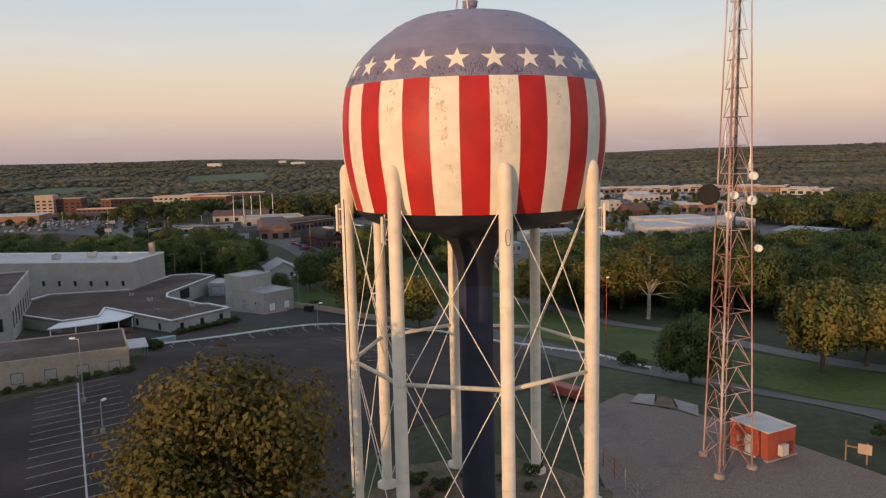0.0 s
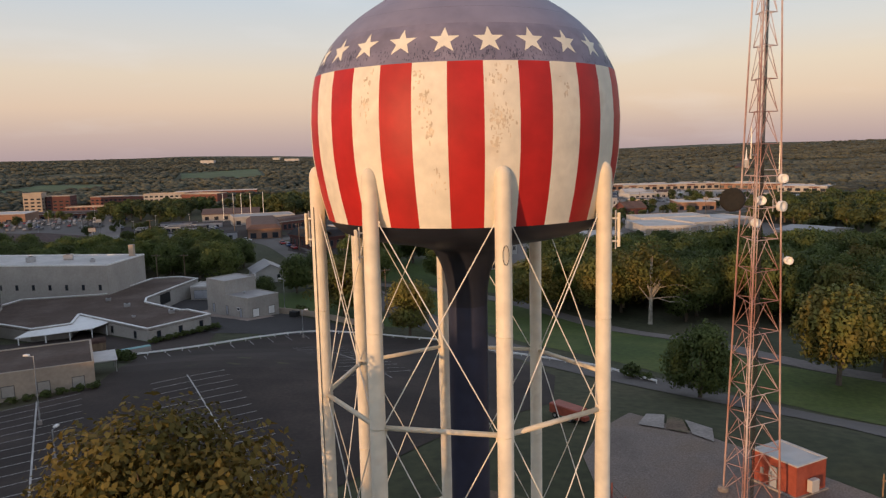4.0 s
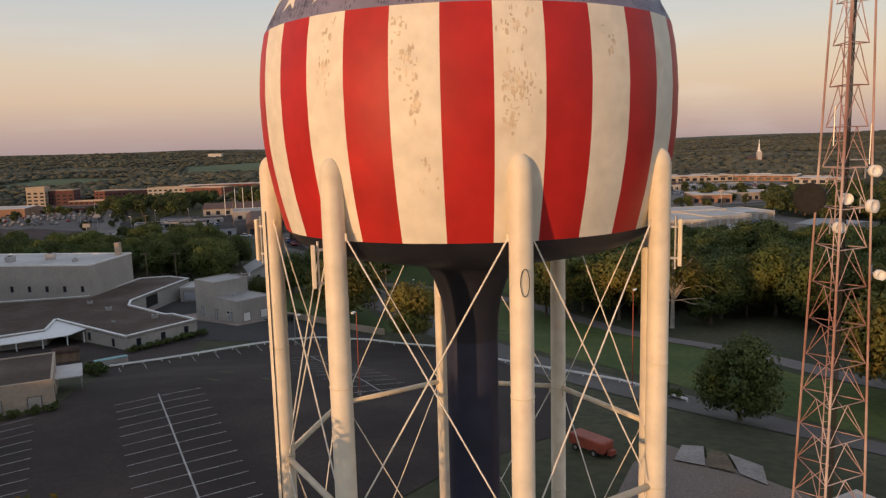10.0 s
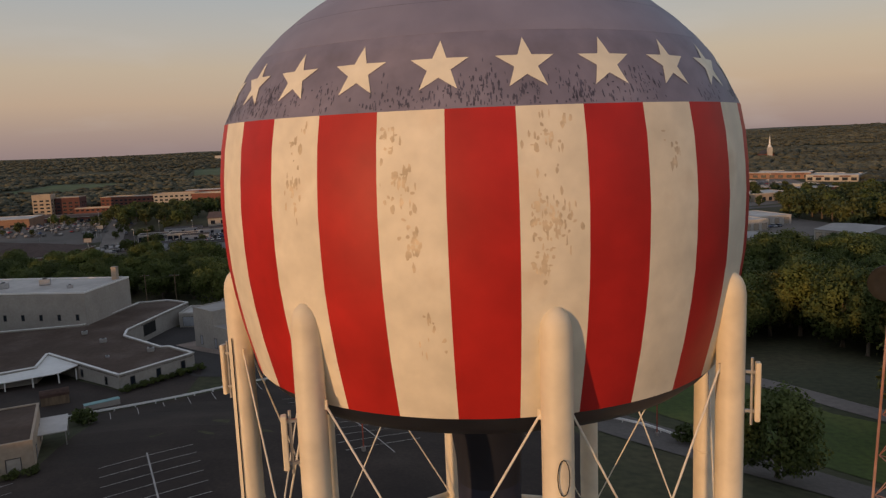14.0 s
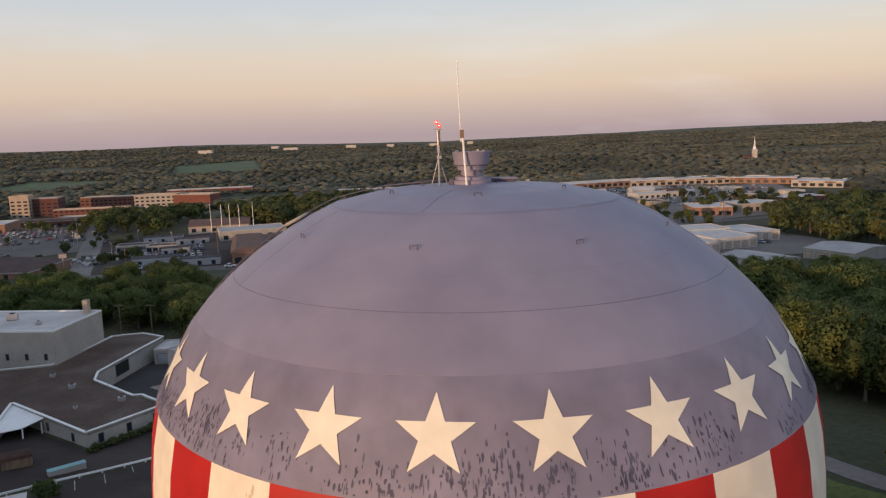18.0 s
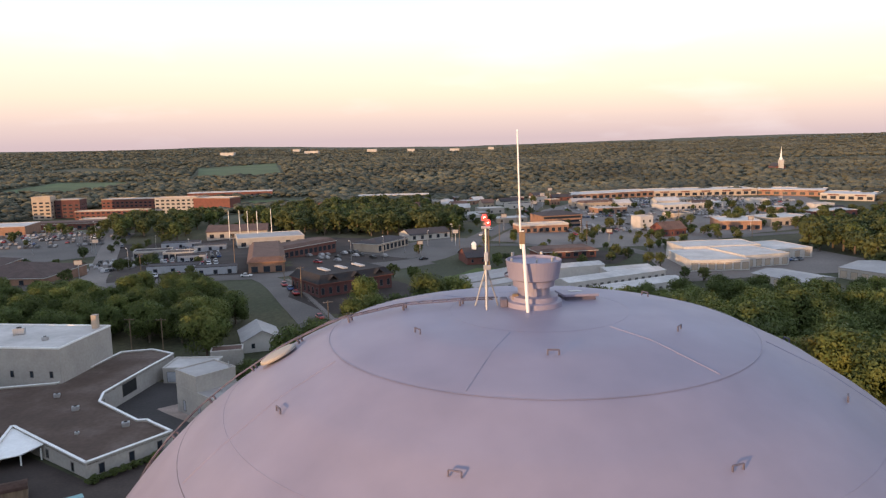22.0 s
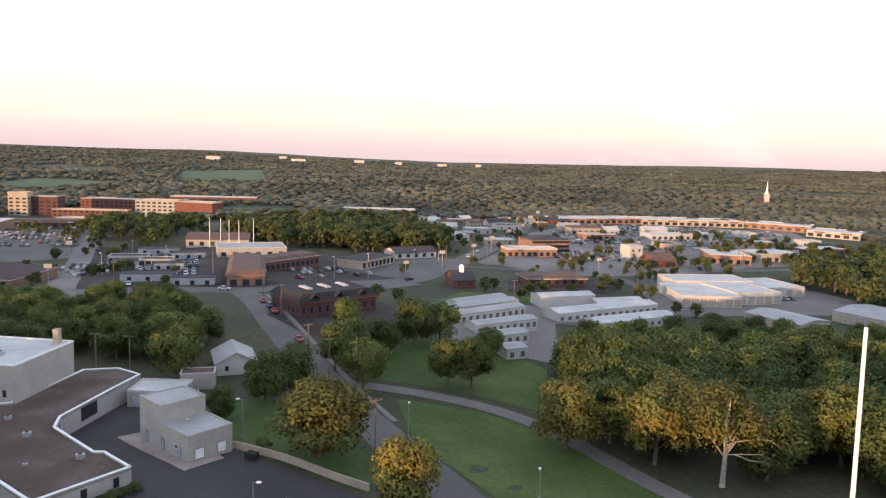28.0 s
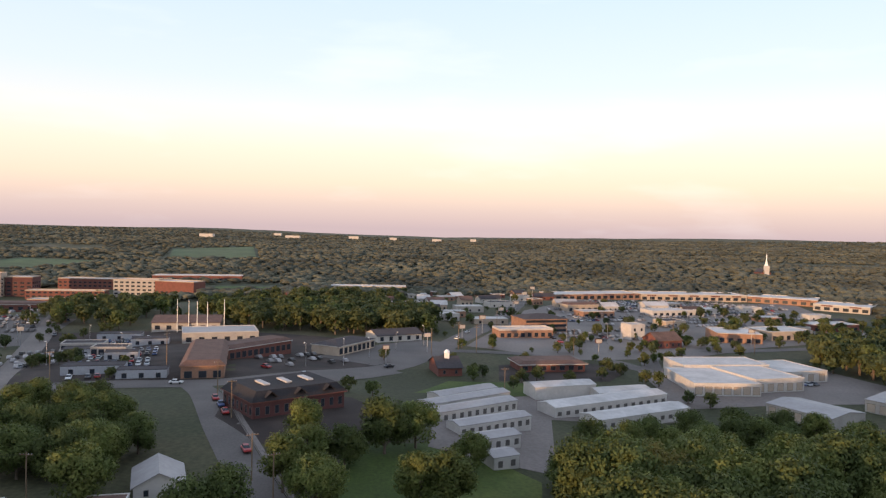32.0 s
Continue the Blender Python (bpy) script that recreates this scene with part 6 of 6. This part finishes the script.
# trees
def crown_arrays(rng, rx, rz, zc, lobes, n, leaf, low=0.0):
    """Many small leaf sprays in uneven lobes, with gaps between."""
    L = []
    for _ in range(lobes):
        a, u = rng.uniform(0, 2 * pi), rng.uniform(-0.75, 1.0)
        k = math.sqrt(max(0.0, 1 - u * u)) * rng.uniform(0.45, 0.78)
        L.append((rx * k * cos(a), rx * k * sin(a), zc + rz * u * 0.68, rng.uniform(0.30, 0.48)))
    g = np.random.RandomState(rng.randint(0, 10 ** 6))
    C = np.array(L)[g.randint(0, lobes, n)]
    d = g.normal(size=(n, 3))
    d /= np.linalg.norm(d, axis=1)[:, None]
    rad = C[:, 3:4] * g.uniform(0.55, 1.12, (n, 1))
    P = C[:, :3] + d * rad * np.array([rx, rx, rz * 0.85])
    P[:, 2] = np.maximum(P[:, 2], low + g.uniform(0, 0.8, n))
    nrm = d + g.normal(scale=0.55, size=(n, 3)) + np.array([0, 0, 0.3])
    nrm /= np.linalg.norm(nrm, axis=1)[:, None]
    t = np.cross(nrm, g.normal(size=(n, 3)))
    t /= np.linalg.norm(t, axis=1)[:, None]
    b = np.cross(nrm, t)
    s = leaf * g.uniform(0.5, 1.25, (n, 1))
    V = np.empty((n, 4, 3))
    V[:, 3], V[:, 2], V[:, 1], V[:, 0] = P - t * s, P + b * s * 0.62 + nrm * s * 0.15, P + t * s * 0.9, P - b * s * 0.55 + nrm * s * 0.12
    crown_arrays.soft = np.repeat(d + g.normal(scale=0.45, size=(n, 3)) + np.array([0, 0, 0.25]) + 0.9 * (P - np.array([0, 0, zc])) / np.array([rx, rx, rz]), 4, axis=0)
    return V.reshape(-1, 3), L


def tree_proto(material, seed, rx=5.0, hh=12.0, base=2.2, lobes=18, n=3400, leaf=0.50, bark="bark", label="", name="tree", limbs=(), back=0.0):
    rng = random.Random(seed)
    t = thing(name, pose(0, 0, -80), label, "tree", "trees" if name == "tree" else "shrubs")
    zc = (base + hh) / 2
    V, L = crown_arrays(rng, rx, (hh - base) / 2, zc, lobes, n, leaf, base * 0.9)
    V = np.asarray(V) + np.array((0.0, back, 0.0))
    me = bpy.data.meshes.new("crown")
    me.from_pydata(V.tolist(), [], np.arange(4 * n).reshape(n, 4).tolist())
    me.materials.append(M[material])
    soft = crown_arrays.soft
    me.polygons.foreach_set("use_smooth", [True] * n)
    me.normals_split_custom_set_from_vertices((soft / np.linalg.norm(soft, axis=1)[:, None]).tolist())
    part("crown", me, material, t)
    bm = bmesh.new()
    tr = 0.026 * hh
    tube(bm, (0, 0, -0.5), (0, 0, 0.5), tr * 1.5, 9, tr)
    tube(bm, (0, 0, 0.5), (0.1, 0.05, zc), tr, 9, tr * 0.55)
    tube(bm, (0.1, 0.05, zc), (0.2, 0.0, hh * 0.86), tr * 0.55, 7, tr * 0.12)
    for x, y, z, r in L[: min(10, lobes)]:
        z0 = base * 0.8 + (z - base * 0.8) * 0.35
        tube(bm, (0.05, 0.03, z0), (x * 0.85, y * 0.85, z), tr * 0.38, 6, tr * 0.08)
    for limb in limbs:
        for i in range(len(limb) - 1):
            tube(bm, limb[i], limb[i + 1], tr * 0.26 * 0.72 ** i, 7, tr * 0.26 * 0.72 ** (i + 1))
    part("trunk", bm, bark, t)
    return t


protos = {
    "g1": tree_proto("leaf", 1, 5.8, 12, 0.7, 30, 8600, 0.31, label="leafy green broad-crowned tree"),
    "g2": tree_proto("leaf", 2, 5.0, 13, 2.0, 30, 8600, 0.31, label="leafy green tall-crowned tree"),
    "d1": tree_proto("leaf_dark", 3, 5.8, 12.5, 0.5, 30, 8600, 0.31, label="dark green dense tree"),
    "d2": tree_proto("leaf_dark", 4, 5.2, 11, 0.4, 26, 7600, 0.31, label="dark green round tree"),
    "y1": tree_proto("leaf_gold", 5, 6.2, 12.5, 0.9, 32, 9400, 0.30, label="tree with leaves turning yellow"),
    "y2": tree_proto("leaf_gold", 6, 5.2, 12, 0.9, 28, 8600, 0.31, label="tree with yellow-green turning leaves"),
    "o1": tree_proto("leaf_olive", 7, 6.4, 18.5, 3.0, 46, 26000, 0.21, label="tall olive-gold tree beside the lot"),
    "s1": tree_proto("leaf_gold", 8, 6.4, 15, 3.4, 15, 4200, 0.31, "bark_pale", "pale-barked sycamore with thin yellowing crown and bare limbs",
                     limbs=[((0, 0, 6.4), (1.5, -0.8, 6.9), (3.6, -1.3, 7.4), (5.6, -1.5, 7.2), (7.2, -1.4, 6.1)), ((0, 0, 4.7), (2.0, -0.9, 5.1), (4.4, -1.4, 5.2), (6.6, -1.5, 4.2)),
                            ((1.2, -0.55, 4.9), (3.0, -1.3, 4.3), (5.2, -1.6, 4.2), (6.4, -1.6, 3.4)), ((0, 0, 6.6), (0.9, -0.8, 8.6), (1.2, -1.1, 10.6), (2.8, -1.2, 12.0)),
                            ((0, 0, 6.9), (-0.6, -0.75, 9.0), (-0.5, -1, 12.4)), ((0.9, -0.8, 8.6), (3.0, -1.25, 9.8), (5.0, -1.3, 10.2))], back=0.3),
    "b1": tree_proto("leaf_dark", 9, 2.2, 2.6, 0.1, 9, 900, 0.26, label="rounded dark green shrub", name="shrub"),
}


def plant(k, x, y, s=1.0, rot=None, sz=None):
    rot = rng.uniform(0, 360) if rot is None else rot
    if k == "s1":
        rot = 8.0      # bare limbs towards the lawn and the open east
    o = copy_thing(protos[k], pose(x, y, h(x, y) - 0.05, 0, 0, rot))
    o.scale = (s, s, sz or s)
    return o


class Mass:
    """Far trees joined into one object: coarse leaf sprays and trunks."""

    def __init__(self, name, label, kinds, material_rng=3):
        self.name, self.label, self.kinds = name, label, kinds
        self.V, self.F, self.mi, self.n = [], [], [], 0
        r = random.Random(77)
        self.base = [crown_arrays(r, 5.4, 5.6, 6.2, 16, 560, 0.95, 0.4)[0] for _ in range(4)]
        self.trunk = np.array([(a * 0.3, b * 0.3, z) for z in (-0.5, 7.0) for a, b in ((-1, -1), (1, -1), (1, 1), (-1, 1))])
        self.tf = np.array([(0, 1, 5, 4), (1, 2, 6, 5), (2, 3, 7, 6), (3, 0, 4, 7)])

    def add(self, x, y, s, rng, sz=None):
        a = rng.uniform(0, 2 * pi)
        R = np.array([[cos(a), -sin(a), 0], [sin(a), cos(a), 0], [0, 0, 1]]) * np.array([s, s, sz or s])
        v = self.base[rng.randrange(4)] @ R.T + np.array([x, y, h(x, y)])
        k = len(v) // 4
        self.V.append(v)
        self.F.append(np.arange(4 * k).reshape(k, 4) + self.n)
        self.mi += [rng.randrange(len(self.kinds))] * k
        self.n += 4 * k
        w = self.trunk * np.array([s, s, s]) + np.array([x, y, h(x, y)])
        self.V.append(w)
        self.F.append(self.tf + self.n)
        self.mi += [len(self.kinds)] * 4
        self.n += 8

    def done(self):
        me = bpy.data.meshes.new(self.name)
        me.from_pydata(np.concatenate(self.V).tolist(), [], np.concatenate(self.F).tolist())
        for m in (*self.kinds, "bark"):
            me.materials.append(M[m])
        me.polygons.foreach_set("material_index", self.mi)
        return tagged(new(self.name, me), self.label, "woods", kind="stuff")


rng = random.Random(21)
plant("y1", -25.0, 116.5, 1.5, 20, 1.12)
plant("o1", -15.2, -18.3, 1.06, 40, 1.1)
for k, x, y, s in (("d1", 33.5, 47.5, 0.85), ("y2", 59, 59, 1.35), ("y2", 68, 62, 1.2), ("g1", 76, 66, 1.3), ("y2", -9.0, 98.5, 1.05), ("g1", -64, 154, 1.05), ("d2", -41, 142, 1.0), ("d1", -46.5, 129.5, 0.55), ("d1", -36, 148, 0.9),
                   ("g2", -30, 166, 0.95), ("g1", -22, 156, 1.0), ("g1", -27, 176, 0.95), ("g2", -2.6, 163, 0.95), ("g2", 3.0, 164, 1.0), ("d1", -12, 192, 1.1), ("g1", -5, 198, 1.0), ("g2", -31, 192, 0.9), ("g1", 8, 187, 0.8), ("d2", -20, 182, 0.9),
                   ("y1", 21.2, 134, 1.2), ("y2", 37.5, 129, 1.35), ("s1", 47, 119.5, 1.3), ("y1", 44, 136, 1.3), ("g1", 31, 139, 1.2), ("g1", 63, 134, 1.35), ("g2", 76, 134, 1.4), ("d1", 57, 124, 1.2), ("g1", 88, 122, 1.4), ("g1", 30, 150, 1.25), ("g2", 98, 100, 1.35), ("g2", 84, 84, 1.25), ("g1", 95, 80, 1.3)):
    plant(k, x, y, s)


def inside(x, y, poly):
    c = False
    for (x0, y0), (x1, y1) in zip(poly, poly[1:] + poly[:1]):
        if (y0 > y) != (y1 > y) and x < (x1 - x0) * (y - y0) / (y1 - y0) + x0:
            c = not c
    return c


def scatter(poly, gap, kinds, s0, s1, rng, mass=None):
    xs, ys = [p[0] for p in poly], [p[1] for p in poly]
    y = min(ys)
    while y < max(ys):
        x = min(xs)
        while x < max(xs):
            px, py = x + rng.uniform(-0.4, 0.4) * gap, y + rng.uniform(-0.4, 0.4) * gap
            if inside(px, py, poly):
                if mass:
                    mass.add(px, py, rng.uniform(s0, s1), rng)
                else:
                    plant(rng.choice(kinds), px, py, rng.uniform(s0, s1))
            x += gap
        y += gap


# creek woods, west woods, belt behind the shops, and loose town trees
scatter([(26, 146), (28, 180), (60, 192), (120, 185), (150, 150), (140, 80), (100, 92), (80, 112), (52, 138), (38, 142)], 10.5, "g1 g1 g2 g2 d1 d1 d2 y2".split(), 1.05, 1.45, rng)
scatter([(26, 182), (30, 205), (60, 222), (90, 228), (135, 222), (140, 190)], 10, "g1 g2 d1 d2".split(), 0.7, 0.95, rng)
scatter([(-62, 168), (-70, 200), (-92, 216), (-136, 216), (-190, 218), (-220, 165), (-110, 160)], 8.4, "g1 g2 d1 d1 d2".split(), 0.72, 0.95, rng)
far_mass = Mass("town_woods", "distant leafy town trees in belts and clumps", ["leaf_far", "leaf_far", "leaf_far", "leaf_far_dark", "leaf_far_dark", "leaf_dark"])
scatter([(150, 60), (150, 210), (250, 260), (330, 260), (300, 40)], 12, (), 1.1, 1.5, rng, far_mass)
scatter([(165, 270), (160, 350), (215, 400), (330, 400), (300, 280)], 11, (), 0.9, 1.2, rng, far_mass)
scatter([(-100, 405), (-30, 388), (2, 404), (-2, 470), (-60, 500), (-150, 470)], 9.5, (), 0.95, 1.2, rng, far_mass)
scatter([(-230, 430), (-170, 400), (-160, 470), (-190, 540), (-270, 560)], 14, (), 0.8, 1.1, rng, far_mass)
scatter([(-40, 500), (-150, 490), (-180, 560), (-120, 640), (-20, 620)], 16, (), 0.7, 1.0, rng, far_mass)
scatter([(140, 425), (140, 450), (240, 520), (330, 560), (330, 430), (240, 410)], 20, (), 0.5, 0.8, rng, far_mass)
town_clear = ([(82, 262), (180, 280), (170, 350), (70, 330)], [(95, 640), (340, 600), (350, 760), (95, 720)], [(-76, 264), (-50, 268), (-26, 300), (-30, 330), (-60, 330), (-100, 320), (-106, 290)], [(-60, 330), (-30, 322), (-10, 360), (-14, 392), (-50, 375)], [(40, 410), (80, 420), (78, 455), (40, 450)], [(26, 298), (62, 306), (62, 326), (24, 320)], [(-130, 340), (-84, 340), (-84, 385), (-130, 385)])
for _ in range(150):
    x, y = rng.uniform(-330, 330), rng.uniform(300, 720)
    if not any(inside(x, y, q) for q in ([(-130, 250), (-60, 260), (-10, 300), (0, 360), (-60, 380), (-180, 390)], [(70, 260), (180, 280), (170, 350), (70, 330)], [(95, 640), (340, 600), (350, 760), (95, 720)])):
        far_mass.add(x, y, rng.uniform(0.4, 0.75), rng)
for x, y in ((62, 300), (70, 306), (66, 312), (86, 330), (92, 338), (98, 336), (80, 288), (76, 292), (30, 288), (36, 292), (48, 290), (26, 278), (-40, 240), (-20, 244), (-28, 250), (12, 290), (16, 296), (84, 268), (90, 264), (-150, 290), (-140, 296), (-160, 310), (124, 392), (130, 388), (127, 398), (118, 396), (134, 394)):
    far_mass.add(x, y, rng.uniform(0.35, 0.55), rng)
for _ in range(210):
    # street trees and shrubs round the town's lots
    (cx, cy), spread = rng.choice((((-45, 325), 30), ((60, 345), 40), ((100, 370), 35), ((20, 420), 35), ((-150, 290), 40), ((-170, 340), 35), ((160, 470), 70), ((80, 540), 70), ((-20, 560), 80), ((-230, 420), 60), ((-330, 620), 70), ((220, 560), 90)))
    x, y = rng.gauss(cx, spread), rng.gauss(cy, spread)
    if y > 262 and not any(inside(x, y, q) for q in town_clear):
        far_mass.add(x, y, rng.uniform(0.22, 0.5), rng)
far_mass.done()
for k in range(9):
    m = Vector((-57.8, 85.4)).lerp(Vector((-49.5, 96.6)), k / 8)
    plant("b1", m.x + 1.0, m.y - 0.7, rng.uniform(0.4, 0.6))
for k in range(10):
    m = Vector((-66, 39)).lerp(Vector((-50.2, 47)), k / 9)
    plant("b1", m.x + 0.6, m.y - 1.0, rng.uniform(0.32, 0.45))
for x, y in ((-4.6, 3.2), (-3.2, 5.0), (-1.0, 7.2), (2.4, 6.4), (4.8, 4.6), (-5.5, 6.4), (5.5, 8.0), (3.0, 1.0)):
    plant("b1", x, y, rng.uniform(0.3, 0.5))
for x, y in ((-53.5, 66), (-55, 68), (-57, 70), (-35, 117), (27, 60), (29, 58), (45, 8), (47, 12), (43, 14)):
    plant("b1", x, y, rng.uniform(0.5, 0.9))
for t in protos.values():
    for o in (*t.children_recursive, t):
        bpy.data.objects.remove(o)
# unseen tall woods added sunward, behind the camera, to shade the low ground
sun_mass = Mass("west_woods", "unseen tall woods added west of the lot to shade the low ground", ["leaf", "leaf_dark"])
rng = random.Random(31)
for row in range(4):
    u = -430.0
    while u < 4:
        d = 135 + row * 9 + rng.uniform(-4, 4)
        su, cu = sin(radians(SUN_AZ)), cos(radians(SUN_AZ))
        x, y = su * d - cu * u, cu * d + su * u
        k = rng.uniform(1.25, 1.62)
        sun_mass.add(x, y, k, rng)
        u += 6.5 + rng.uniform(-1.5, 1.5)
# nearer unseen rows, added to keep the sun off the western buildings
for row in range(3):
    u = -430.0
    while u < -92:
        d = 62 + row * 9 + rng.uniform(-4, 4)
        sun_mass.add(su * d - cu * u, cu * d + su * u, rng.uniform(1.35, 1.7), rng)
        u += 7 + rng.uniform(-1.5, 1.5)
sun_mass.done()


# far woods: one mass of small canopies
def far_woods():
    g = np.random.RandomState(3)
    ico = bmesh.new()
    bmesh.ops.create_icosphere(ico, subdivisions=1, radius=1.0)
    iv = np.array([v.co[:] for v in ico.verts])
    fi = np.array([[v.index for v in f.verts] for f in ico.faces])
    ico.free()
    clear = [(-360, 640, 90), (-300, 500, 70), (-280, 420, 70), (-330, 720, 110), (-210, 790, 60), (-70, 810, 50), (210, 620, 130), (290, 660, 80), (130, 560, 70), (40, 560, 50), (60, 640, 50), (470, 1090, 26), (100, 480, 60), (-410, 580, 60), (-40, 520, 50), (0, 600, 40)]
    open_land = ([(-470, 1240), (-320, 1300), (-470, 1850), (-610, 1650)], [(-640, 930), (-530, 945), (-490, 1140), (-660, 1150)], [(-235, 715), (-165, 700), (-145, 810), (-250, 818)], [(-900, 1500), (-700, 1450), (-760, 1700), (-960, 1720)], [(600, 1500), (860, 1460), (900, 1560), (620, 1590)], [(-340, 850), (-230, 870), (-240, 910), (-350, 890)])
    V, F, n = [], [], 0
    while n < 60000:
        az, d = radians(g.uniform(-52, 52)), 430 * (4300 / 430) ** (g.uniform(0, 1) ** 0.9)
        x, y = d * sin(az), d * cos(az)
        if any(inside(x, y, q) for q in open_land) or any((x - a) ** 2 + (y - b) ** 2 < r * r for a, b, r in clear) or (d < 650 and abs(x) < 420):
            continue
        if inside(x, y, [(-125, 430), (125, 430), (140, 700), (60, 800), (-20, 740)]) and g.rand() < 0.8:
            continue
        s = (2.3 + d * 0.0006) * g.choice((0.5, 0.7, 0.9, 1.1, 1.5)) * g.uniform(0.8, 1.2)
        k = iv * (1 + g.uniform(-0.28, 0.28, (len(iv), 1)))
        z = h(x, y)
        f = 1 / (1 + (d / 1500) ** 1.5)      # far canopies close up into one sheet
        V.append(k * np.array([s * (1.7 - 0.5 * f), s * (1.7 - 0.5 * f), s * (0.22 + 0.63 * f)]) + np.array([x, y, z + s * 0.75 * f + 1.5]))
        F.append(fi + n * len(iv))
        n += 1
    me = bpy.data.meshes.new("far_woods")
    me.from_pydata(np.concatenate(V).tolist(), [], np.concatenate(F).tolist())
    me.materials.append(M["woods"])
    me.polygons.foreach_set("use_smooth", [True] * len(me.polygons))
    tagged(new("far_woods", me), "endless dark green woods out to the horizon", "woods", kind="stuff")


far_woods()
